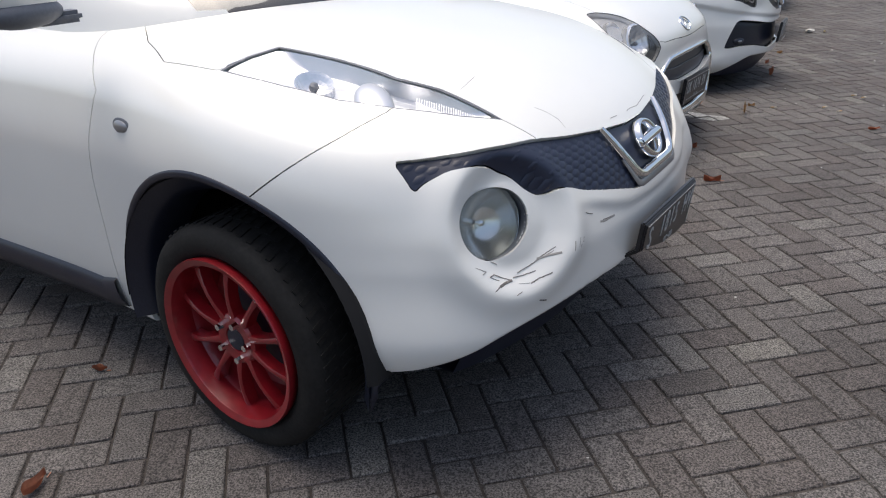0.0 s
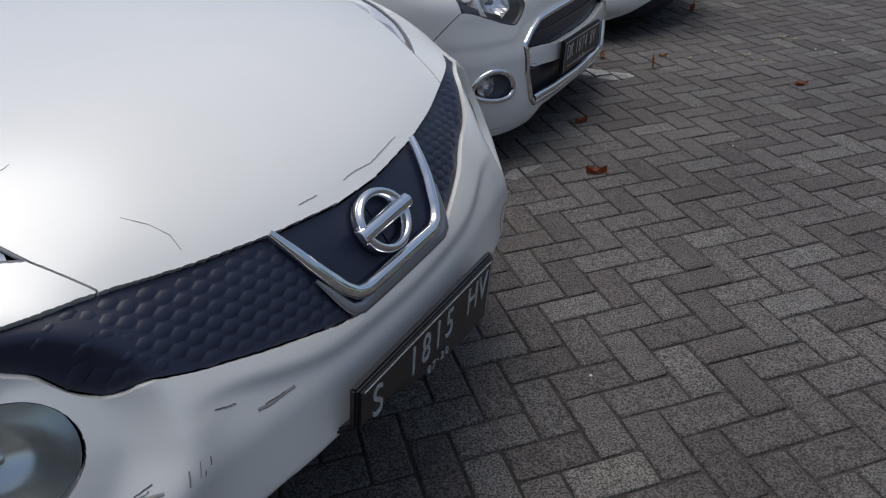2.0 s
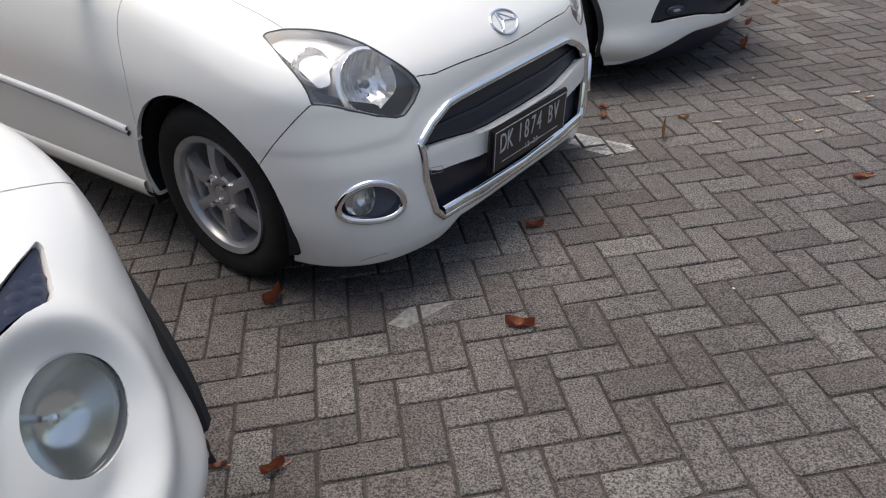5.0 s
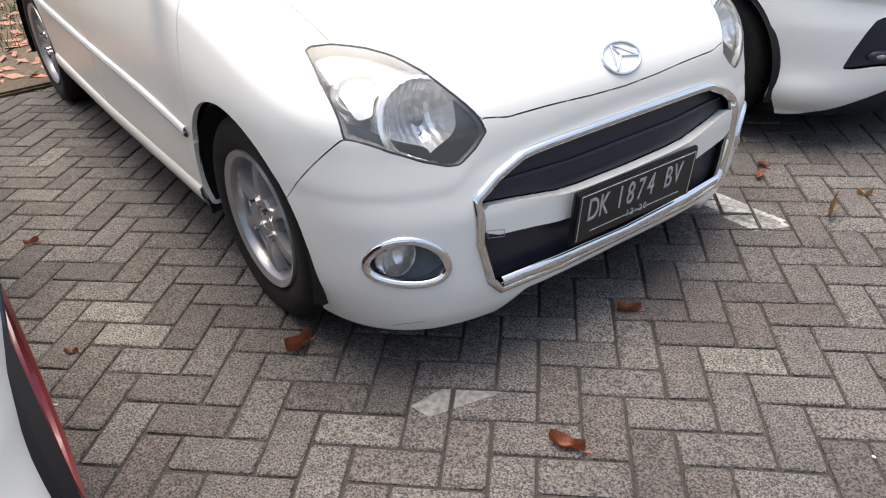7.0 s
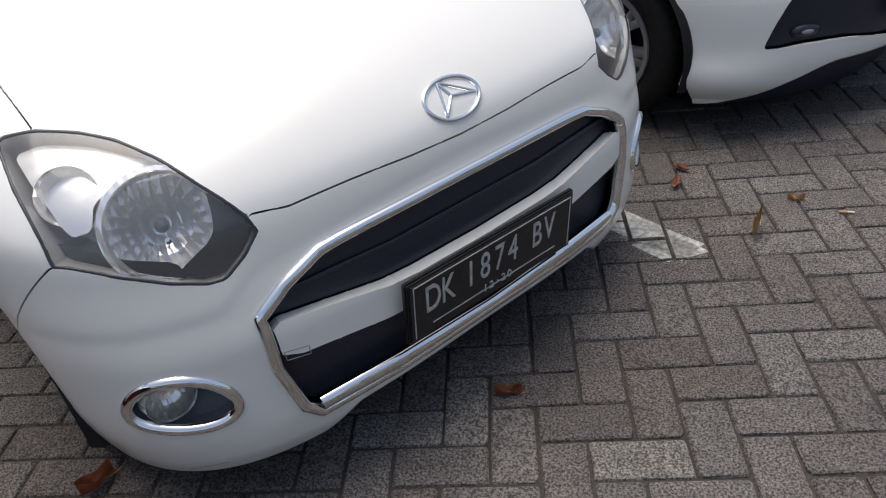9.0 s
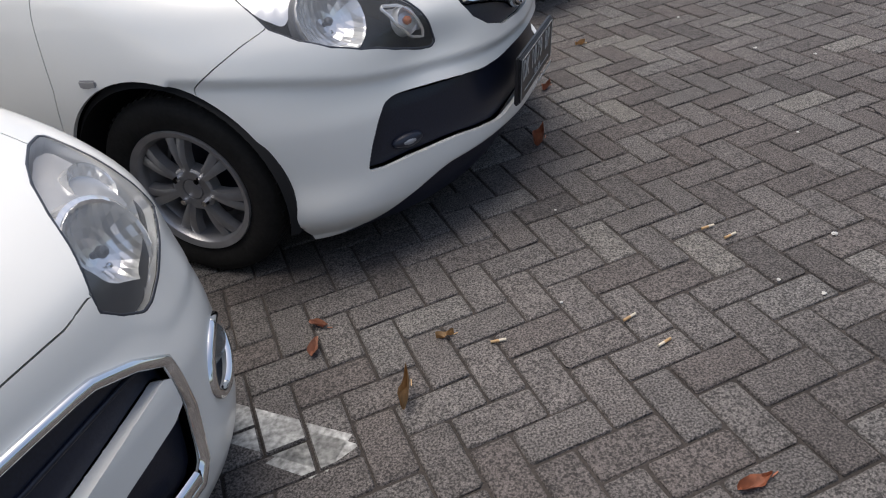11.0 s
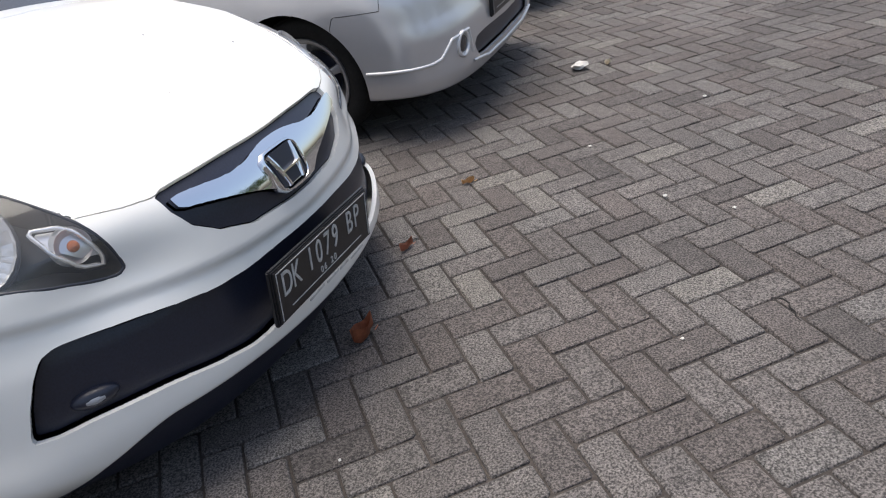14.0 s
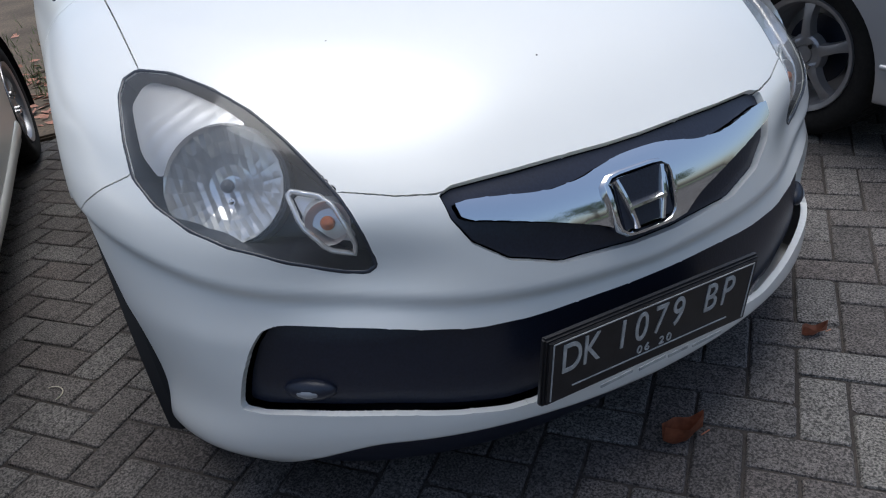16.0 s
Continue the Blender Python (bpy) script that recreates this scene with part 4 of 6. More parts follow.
def honeycomb(outlines, field, depth, pitch, lean, parent):
    """Rows of low six-sided studs over a grille, in one mesh."""
    vs, fs = [], []
    centres = []
    for r in range(int(0.62 / (pitch * 0.8))):
        for c in range(-30, 31):
            y, w = (c + 0.5 * (r % 2)) * pitch, 0.63 + r * pitch * 0.8
            edge = np.array(outlines[0] if y < 0 else outlines[1])
            q = np.array([[abs(y), w]])
            if within(edge, q)[0] and nearest(edge, q)[0][0] > pitch * 0.35 and abs(y) > 0.13 + 0.25 * (w - 0.66):
                centres.append((y, w))
    for y, w in centres:
        base = len(vs)
        for rad, deep in ((0.5, 0.0022), (0.34, 0.001), (0.13, 0.0006)):
            a = np.arange(6) * math.pi / 3 + math.pi / 6
            pts = np.stack([y + rad * pitch * np.cos(a), w + rad * pitch * np.sin(a)], 1)
            p = onto(field, np.stack([0 * a - 0.4, pts[:, 0], pts[:, 1] - 0.4], 1), np.array([1, 0, 1]) / math.sqrt(2), 0.9)
            p = p - slope(field, p) * (depth + deep)
            p[:, 2] -= lean * p[:, 1]
            vs += p.tolist()
        fs += [(base + 6 * k + i, base + 6 * k + (i + 1) % 6, base + 6 * k + 6 + (i + 1) % 6, base + 6 * k + 6 + i) for k in (0, 1) for i in range(6)]
        fs.append(tuple(base + 12 + i for i in range(6)))
    return tagged(link("honeycomb", vs, fs, HONEY, parent, sharp=80), "dark honeycomb studs", kind="stuff")


honeycomb((J_GRILLE, J_GRILLE_LEFT), juke_field, 0.0068, 0.03, L, juke)
ring(dense([(0.475, 0.605), (0.452, 0.58), (0.46, 0.545), (0.505, 0.535), (0.535, 0.565), (0.524, 0.602)], 0.006, True), juke_field, False, 1, 0.0025, 0.0006, "tow_cover_seam", GREY, juke, L, sink=-0.0002)
# Black sheet standing in for the plain shade below this bumper.
apron(juke, JUKE, juke_field, 0.13, 0.02, 0.22, 0.62)
for s in (-1, 1):
    p, n = spot(juke_field, s * 0.612, 0.875)
    fog = new("fog_lamp")
    fog.parent = juke
    seat = Matrix.Translation(bent(p, L))
    fog.matrix_local = seat
    bm = bmesh.new()
    rim = [spot(juke_field, s * y, w) for y, w in J_FOG]
    inv = seat.inverted()
    front = [bm.verts.new(inv @ bent(a - b * 0.004, L)) for a, b in rim]
    aim = Vector(n) + Vector((0.7, 0, 0))
    aim.normalize()
    c = inv @ bent(p - n * 0.020 + np.array([0, s * 0.004, 0]), L)
    far = [bm.verts.new(inv @ bent(a - n * 0.055, L)) for a, b in rim]
    for i in range(len(rim)):
        j = (i + 1) % len(rim)
        bm.faces.new((front[i], front[j], far[j], far[i]))
    part("lamp_tube", bm, GREY, fog, "grey plastic tube")
    bowl(fog, "reflector", c, aim, 0.084, 0.05, FOGLAMP)
    bulb(fog, c - aim * 0.03, aim, 0.008, CHROME)
    glassy = disc_lens(fog, "lens", c + aim * 0.004, aim, 0.085, 0.016, LENS, "clear fog lamp glass")
    glassy.visible_shadow = False
    lens = juke_parts["headlight_lens", s]
    more = 0.045 if s > 0 else 0.0
    lamp(lens, juke_field, L, s * (0.665 + more * 0.5), 1.60 + more * 0.6, 0.04 - more * 0.25, 0.024, 0.016, turn=0.2)
    p, n = spot(juke_field, s * (0.618 + more), 1.44 + more)
    bm = bmesh.new()
    bmesh.ops.create_uvsphere(bm, u_segments=28, v_segments=18, radius=1, matrix=Matrix.Translation(bent(p - n * 0.034, L)) @ Vector(n).to_track_quat("X", "Z").to_matrix().to_4x4() @ Matrix.Diagonal((0.022, 0.045, 0.075, 1)))
    part("projector_bulge", bm, FOIL, lens, "bright bulged reflector")
    for i in range(30):
        a = i / 29
        p, n = spot(juke_field, s * (0.486 + (0.07 + more * 0.8) * a), 1.165 + 0.19 * a)
        q, _ = spot(juke_field, s * (0.486 + 0.115 * a), 1.165 + 0.14 * a)
        bm = bmesh.new()
        d = Vector(q - p)
        m = Matrix.Translation(bent((p + q) / 2 - n * 0.012, L)) @ d.to_track_quat("X", "Z").to_matrix().to_4x4()
        block(bm, (max(0.012, d.length), 0.0016, 0.0014), m, 0.0005)
        part("lens_flute", bm, FOIL, lens)
    mk = new("side_marker")
    mk.parent = juke
    p = onto(juke_field, np.array([[-1.125, s * 0.87, 0.81]]), np.array([0.0, s, 0]), 0.15)[0]
    for nm, sc, mt in (("marker_base", (0.034, 0.005, 0.022), GREY), ("marker_lens", (0.028, 0.011, 0.017), ALLOY)):
        bm = bmesh.new()
        bmesh.ops.create_uvsphere(bm, u_segments=20, v_segments=12, radius=1, matrix=Matrix.Translation(bent(p, L)) @ Matrix.Diagonal((*sc, 1)))
        part(nm, bm, mt, mk)
    ring(dense([(-2.9, 0.24), (-1.42, 0.25), (-1.34, 0.27)]), juke_field, True, s, 0.10, 0.02, "sill_cladding", BLACK, juke, L, "black sill cladding", closed=False)
    a = np.linspace(math.radians(-12), math.radians(192), 50)
    ring(np.stack([-0.82 + 0.424 * np.cos(a), 0.32 + 0.424 * np.sin(a)], 1), juke_field, True, s, 0.02, 0.006, "arch_trim", BLACK, juke, L, "black wheel arch trim", closed=False)
    ring(dense(np.array(J_LAMP if s < 0 else J_LAMP_LEFT) * (s, 1), 0.012, True), juke_field, False, 1, 0.008, 0.0015, "lamp_seal", GREY, juke, L, "dark seal round the headlight")
    mir = new("door_mirror")
    mir.parent = juke
    mir.matrix_local = pose(-1.24, s * 0.97, 1.12) @ Matrix.Diagonal((0.8, 0.8, 0.8, 1))
    bm = bmesh.new()
    bmesh.ops.create_uvsphere(bm, u_segments=24, v_segments=16, radius=1, matrix=pose(-0.02, 0, 0.03) @ Matrix.Diagonal((0.07, 0.125, 0.085, 1)))
    part("mirror_cap", bm, PAINT, mir)
    bm = bmesh.new()
    bmesh.ops.create_uvsphere(bm, u_segments=24, v_segments=16, radius=1, matrix=pose(-0.015, 0, -0.03) @ Matrix.Diagonal((0.072, 0.122, 0.045, 1)))
    block(bm, (0.06, 0.14, 0.035), pose(-0.01, -s * 0.1, -0.055, 0, 0, 0), 0.012)
    part("mirror_base", bm, GREY, mir, "dark grey mirror base")
marks = new("scuff_marks")
marks.parent = juke
for pts, wide, mt in (([(-0.620, 0.698), (-0.639, 0.704), (-0.657, 0.704)], 0.014, SCUFF), ([(-0.655, 0.705), (-0.674, 0.701)], 0.006, SCUFF), ([(-0.666, 0.749), (-0.652, 0.747), (-0.632, 0.717), (-0.622, 0.701)], 0.005, SCUFF),
                      ([(-0.666, 0.749), (-0.648, 0.721)], 0.004, SCUFF), ([(-0.691, 0.799), (-0.666, 0.769), (-0.681, 0.767)], 0.005, SCRATCH), ([(-0.600, 0.707), (-0.557, 0.700), (-0.538, 0.702), (-0.508, 0.697)], 0.0045, SCUFF),
                      ([(-0.614, 0.704), (-0.591, 0.690), (-0.563, 0.676)], 0.005, SCUFF), ([(-0.610, 0.675), (-0.589, 0.656)], 0.003, SCRATCH), ([(-0.588, 0.653), (-0.568, 0.650), (-0.539, 0.637)], 0.007, SCUFF),
                      ([(-0.644, 0.652), (-0.617, 0.649)], 0.004, SCUFF), ([(-0.578, 0.592), (-0.555, 0.577)], 0.009, SCUFF), ([(-0.547, 0.704), (-0.526, 0.690), (-0.506, 0.670)], 0.012, SCRATCH),
                      ([(-0.552, 0.699), (-0.514, 0.691)], 0.004, SCRATCH), ([(-0.446, 0.666), (-0.450, 0.653)], 0.004, SCUFF), ([(-0.459, 0.653), (-0.462, 0.645)], 0.004, SCUFF),
                      ([(-0.477, 0.672), (-0.484, 0.648)], 0.005, SCRATCH), ([(-0.642, 0.785), (-0.632, 0.768)], 0.005, SCRATCH),
                      ([(-0.412, 0.725), (-0.381, 0.708)], 0.005, SCUFF),
                      ([(-0.358, 0.669), (-0.336, 0.661), (-0.293, 0.655)], 0.012, SCRATCH), ([(-0.345, 0.668), (-0.31, 0.66)], 0.005, SCUFF), 
                      ([(-0.469, 0.648), (-0.461, 0.673)], 0.003, SCRATCH), ([(-0.461, 1.297), (-0.38, 1.321)], 0.003, SCRATCH),
                      ([(-0.344, 1.112), (-0.324, 1.069), (-0.315, 1.03), (-0.319, 0.995)], 0.003, SCRATCH), ([(-0.014, 0.93), (0.018, 0.933), (0.064, 0.927), (0.113, 0.938), (0.166, 0.949)], 0.004, SCRATCH),
                      ([(-0.122, 0.94), (-0.081, 0.935)], 0.004, SCRATCH)):
    pts = dense(pts, 0.004)
    pts[:, 1] += np.random.uniform(-0.0009, 0.0009, len(pts))
    ring(pts, juke_field, False, 1, wide * 0.45, 0.0006, "scuff", mt, marks, L, closed=False, sink=-0.0004)

# -- chrome-grilled hatchback: details --
L = AYLA["lean"]
number_plate(ayla, (0.014, 0.427), None, [("DK", 0.09, -0.157, -0.06, 0.64), ("1874", 0.09, -0.016, -0.06, 0.66), ("BV", 0.09, 0.137, -0.06, 0.64), ("12·20", 0.026, 0, -0.117, 1.0)], L * 2, 4)
surround = ring(dense(both(A_GRILLE), 0.012, True), ayla_field, False, 1, 0.024, 0.014, "grille_surround", CHROME, ayla, L, "chrome grille surround")
ring(dense([(-0.43, 0.272), (-0.25, 0.256), (0, 0.246), (0.25, 0.256), (0.43, 0.272)]), ayla_field, False, 1, 0.034, 0.012, "lower_chrome_strip", CHROME, ayla, L, "wide chrome strip", closed=False)
for a, b, c in ((0.45, 0.56, 0.555),):
    ring(dense([(-a, b), (-0.2, c - 0.02), (0.2, c - 0.02), (a, b)]), shaped(dict(AYLA, lean=0.0, nose=[(z, x - 0.026) for z, x in AYLA["nose"]])), False, 1, 0.010, 0.005, "grille_slat", BLACK, ayla, L, closed=False)
badge = new("emblem")
badge.parent = ayla
ring(circle(0.014, 0.778, 0.066, 0.058, 48), ayla_field, False, 1, 0.010, 0.008, "badge_ring", CHROME, badge, L)
for pts in ([(0.0, 0.832), (-0.018, 0.735)], [(0.0, 0.832), (0.07, 0.768)], [(-0.018, 0.735), (0.014, 0.783)], [(0.014, 0.783), (0.07, 0.768)], [(0.0, 0.832), (0.014, 0.783)]):
    ring(dense(pts, 0.01), ayla_field, False, 1, 0.007, 0.006, "badge_bar", CHROME, badge, L, closed=False)
ring(dense([(-0.47, 0.433), (-0.426, 0.417), (-0.426, 0.398), (-0.469, 0.413)], 0.006, True), shaped(dict(AYLA, lean=0.0, nose=[(z, x + 0.002) for z, x in AYLA["nose"]])), False, 1, 0.002, 0.0006, "tow_cover_seam", SATIN, ayla, L, sink=-0.0002)
ring(dense([(-0.667, 0.315), (-0.64, 0.295), (-0.607, 0.274)], 0.006), ayla_field, False, 1, 0.003, 0.0006, "scratch", SCRATCH, ayla, L, closed=False, sink=-0.0002)
apron(ayla, AYLA, ayla_field, 0.035, 0.02, 0.13)
for s in (-1, 1):
    fog = new("fog_lamp")
    fog.parent = ayla
    o = np.array(A_FOG) * (s, 1)
    ring(dense(o, 0.008, True), ayla_field, False, 1, 0.022, 0.012, "chrome_ring", CHROME, fog, L)
    p, n = spot(ayla_field, s * 0.642, 0.452)
    c = bent(p - n * 0.012, L)
    bm = bmesh.new()
    lathe(bm, [(0.0, 0.098), (-0.03, 0.085), (-0.05, 0.05), (-0.055, 0.001)], 40, axis="x")
    axis = Vector(n)
    m = Matrix.Translation(c) @ axis.to_track_quat("X", "Z").to_matrix().to_4x4()
    bmesh.ops.transform(bm, matrix=m @ Matrix.Diagonal((1, 1, 0.8, 1)), verts=bm.verts)
    part("recess", bm, GREY, fog, "dark grey recess")
    side = m.to_3x3() @ Vector((0, 1, 0))
    if side.y * s < 0:
        side = -side
    c2 = c - axis * 0.014 + side * 0.026
    bowl(fog, "reflector", c2, (1, 0, 0), 0.042, 0.03, MIRROR, rim=0.005)
    g = disc_lens(fog, "lens", c2 + Vector((0.006, 0, 0)), (1, 0, 0), 0.044, 0.012, LENS)
    g.visible_shadow = False
    lens = ayla_parts["headlight_lens", s]
    lamp(lens, ayla_field, L, s * 0.562, 0.80, 0.082, 0.055, 0.032)
    lamp(lens, ayla_field, L, s * 0.655, 0.975, 0.042, 0.03, 0.024, glass=False)
    p, n = spot(ayla_field, s * 0.562, 0.80)
    ax = Vector(n) + Vector((0.6, 0, 0))
    ax.normalize()
    bm = bmesh.new()
    lathe(bm, [(-0.045, 0.1), (0.0, 0.098), (0.004, 0.09), (-0.004, 0.085)], 48, axis="x")
    bmesh.ops.transform(bm, matrix=Matrix.Translation(bent(p - n * 0.036, L)) @ ax.to_track_quat("X", "Z").to_matrix().to_4x4(), verts=bm.verts)
    part("chrome_bezel", bm, MIRROR, lens, "bright bezel")
    patch("lamp_mask", rounded(np.array([(0.443, 0.70), (0.469, 0.664), (0.511, 0.641), (0.548, 0.655), (0.575, 0.69), (0.53, 0.70), (0.498, 0.73), (0.482, 0.80), (0.478, 0.83), (0.458, 0.765)]) * (s, 1), 1), ayla_field, 0.02, DARKLAMP, lens, L, "dark inner corner", 6)
    patch("lamp_mask", rounded(np.array([(0.56, 0.667), (0.60, 0.703), (0.65, 0.76), (0.705, 0.84), (0.705, 0.89), (0.675, 0.82), (0.625, 0.76), (0.57, 0.71)]) * (s, 1), 1), ayla_field, 0.02, DARKLAMP, lens, L, "dark lower edge", 6)
    ring(dense(rounded(np.array(A_LAMP) * (s, 1), 1), 0.012, True), ayla_field, False, 1, 0.007, 0.002, "lamp_seal", DARKLAMP, ayla, L, "dark seal round the headlight")
    ring(dense([(-2.75, 0.552), (-1.985, 0.506), (-1.365, 0.472), (-0.985, 0.44)], 0.04), ayla_field, True, s, 0.036, 0.012, "side_moulding", PAINT, ayla, L, "white side moulding", closed=False)
    ring(dense([(-2.75, 0.55), (-1.985, 0.504), (-1.365, 0.47), (-0.975, 0.438)], 0.04), ayla_field, True, s, 0.012, 0.016, "moulding_strip", SATIN, ayla, L, "satin grey strip", closed=False)
    ring(dense([(-2.7, 0.28), (-1.86, 0.24), (-1.0, 0.222)], 0.04), ayla_field, True, s, 0.07, 0.014, "side_skirt", PAINT, ayla, L, closed=False)

for s in (-1, 1):
    mir = new("door_mirror")
    mir.parent = ayla
    mir.matrix_local = pose(-1.06, s * 0.86, 0.945) @ Matrix.Diagonal((0.8, 0.8, 0.8, 1))
    for nm, sc, up, mt in (("mirror_cap", (0.07, 0.12, 0.075), 0.03, PAINT), ("mirror_base", (0.072, 0.118, 0.045), -0.03, GREY)):
        bm = bmesh.new()
        bmesh.ops.create_uvsphere(bm, u_segments=24, v_segments=16, radius=1, matrix=pose(-0.02, 0, up) @ Matrix.Diagonal((*sc, 1)))
        if nm == "mirror_base":
            block(bm, (0.06, 0.14, 0.035), pose(-0.01, -s * 0.1, -0.05), 0.012)
        part(nm, bm, mt, mir)
    mk = new("side_marker")
    mk.parent = brio
    p = onto(brio_field, np.array([[-1.005, s * 0.865, 0.618]]), np.array([0.0, s, 0]), 0.15)[0]
    bm = bmesh.new()
    block(bm, (0.06, 0.012, 0.024), Matrix.Translation(bent(p, BRIO["lean"])), 0.005)
    part("marker_lens", bm, ALLOY, mk)

# -- round-nosed hatchback: details --
L = BRIO["lean"]
number_plate(brio, (0.016, 0.452), None, [("DK", 0.09, -0.165, -0.055, 0.67), ("1079", 0.09, -0.016, -0.055, 0.68), ("BP", 0.09, 0.145, -0.055, 0.67), ("06 20", 0.025, 0, -0.106, 1.0)], L * 2, 6, shift=-0.038)
for k, (yy, ww) in enumerate(((-0.10, 0.07), (-0.02, 0.06), (0.04, 0.045), (0.11, 0.07))):
    bm = bmesh.new()
    block(bm, (0.002, ww, 0.007), pose(0.024, yy - 0.038, 0.452 - 0.137 - BRIO["lean"] * 2 * yy, 0, 6, 0))
    part("printed_bar", bm, LETTER, brio)
badge = new("emblem")
badge.parent = brio
ring(dense(rounded([(-0.098, 0.722), (0.042, 0.722), (0.032, 0.598), (-0.084, 0.598)], 2), 0.008, True), brio_field, False, 1, 0.014, 0.026, "badge_frame", CHROME, badge, L)
p, n = spot(brio_field, -0.026, 0.66)
bm = bmesh.new()
block(bm, (0.006, 0.105, 0.088), Matrix.Translation(bent(p + n * 0.014, L)) @ Vector(n).to_track_quat("X", "Z").to_matrix().to_4x4(), 0.002)
part("badge_back", bm, BLACK, badge)
for pts in ([(-0.072, 0.71), (-0.052, 0.608)], [(0.022, 0.71), (0.0, 0.608)], [(-0.064, 0.65), (0.014, 0.652)]):
    ring(dense(pts, 0.01), brio_field, False, 1, 0.016, 0.028, "badge_bar", CHROME, badge, L, closed=False)
apron(brio, BRIO, brio_field, 0.045, 0.02, 0.11)
for s in (-1, 1):
    lens = brio_parts["headlight_lens", s]
    lamp(lens, brio_field, L, s * 0.646, 1.075, 0.094, 0.055, 0.035)
    c, ax = lamp(lens, brio_field, L, s * 0.52, 0.862, 0.030, 0.018, 0.018, mat=FOIL, glass=False, name="indicator_bowl")
    patch("indicator_reflector", rounded(np.array([(0.551, 0.968), (0.505, 0.918), (0.484, 0.79), (0.524, 0.822), (0.551, 0.888)]) * (s, 1), 1), brio_field, 0.021, FOIL, lens, L, "bright indicator reflector", 6)
    bulb(lens, c - ax * 0.002 + ax * 0.004, ax, 0.012, AMBER, "indicator_bulb")
    ring(dense(rounded(np.array([(0.553, 0.975), (0.503, 0.92), (0.481, 0.782), (0.526, 0.819), (0.553, 0.886)]) * (s, 1), 1), 0.01, True), shaped(dict(BRIO, lean=0.0, nose=[(z, x - 0.012) for z, x in BRIO["nose"]])), False, 1, 0.009, 0.006, "indicator_frame", MIRROR, lens, L)
    p, n = spot(brio_field, s * 0.646, 1.075)
    axb = Vector(n) + Vector((0.6, 0, 0))
    axb.normalize()
    bm = bmesh.new()
    lathe(bm, [(-0.035, 0.108), (-0.004, 0.106), (0.0, 0.101), (-0.004, 0.097)], 48, axis="x")
    bmesh.ops.transform(bm, matrix=Matrix.Translation(bent(p - n * 0.04, L)) @ axb.to_track_quat("X", "Z").to_matrix().to_4x4(), verts=bm.verts)
    part("lamp_bezel", bm, GREY, lens, "grey bezel")
    ring(dense(rounded(np.array(B_LAMP) * (s, 1), 1), 0.012, True), brio_field, False, 1, 0.007, 0.002, "lamp_seal", DARKLAMP, brio, L, "dark seal round the headlight")
    fog = new("fog_lamp")
    fog.parent = brio
    p, n = spot(brio_field, s * 0.626, 0.556)
    for nm, sc, mt in (("fog_housing", (0.02, 0.05, 0.022), BLACK), ("fog_lens", (0.022, 0.036, 0.014), LAMPGREY)):
        bm = bmesh.new()
        bmesh.ops.create_uvsphere(bm, u_segments=24, v_segments=12, radius=1, matrix=Matrix.Translation(bent(p - n * 0.03, L)) @ Vector(n).to_track_quat("X", "Z").to_matrix().to_4x4() @ Matrix.Diagonal((*sc, 1)))
        part(nm, bm, mt, fog)
for y, w in ((-0.37, 1.35), (-0.05, 1.1), (0.2, 1.45), (-0.2, 1.6), (0.33, 1.2)):
    p, n = spot(brio_field, y, w)
    bm = bmesh.new()
    bmesh.ops.create_icosphere(bm, subdivisions=1, radius=0.0028, matrix=Matrix.Translation(bent(p, L)))
    part("dirt_speck", bm, SCUFF, brio)

# -- silver family car --
SILVER_CAR = dict(bow=0.5, square=4.0, crown=0.09, soft=0.10, long=4.1, lean=0.0,
                  nose=[(0.12, -0.06), (0.2, -0.03), (0.3, 0.0), (0.45, 0.0), (0.55, -0.03), (0.65, -0.06), (0.75, -0.12), (0.85, -0.25), (1.0, -0.5)],
                  hood=[(-4.2, 1.0), (-1.2, 1.03), (-0.9, 1.0), (-0.5, 0.93), (-0.25, 0.86), (-0.1, 0.79), (0.1, 0.68)],
                  width=[(0.12, 0.78), (0.3, 0.82), (0.6, 0.83), (0.85, 0.80), (1.0, 0.75)], under=[(0, 0.2), (0.9, 0.22)], along=[(-4.2, 0.92), (-3.2, 1.0), (0, 1.0)],
                  bumps=[((-0.75, 0.83, 0.6), (0.36, 0.14, 0.2), 0.015)], dishes=[])
D_HOOD = [(-0.7, 2.0), (0.6, 1.95), (0.66, 1.5), (0.62, 1.05), (0.42, 0.86), (0.3, 0.79), (-0.1, 0.78)]
D_LAMP = [(0.40, 0.655), (0.42, 0.855), (0.6, 1.03), (0.7, 1.1), (0.735, 1.0), (0.7, 0.82), (0.62, 0.72)]
D_GRILLE = [(-0.1, 0.77), (0.3, 0.78), (0.38, 0.80), (0.37, 0.66), (-0.1, 0.64)]
D_INTAKE = [(-0.1, 0.37), (0.42, 0.39), (0.46, 0.36), (0.42, 0.29), (-0.1, 0.275)]
D_BUMPER = [(0.3, -0.1), (0.3, 1.2), (-0.25, 1.2), (-0.28, 0.615), (-0.5, 0.61), (-0.55, 0.5), (-0.55, -0.1)]
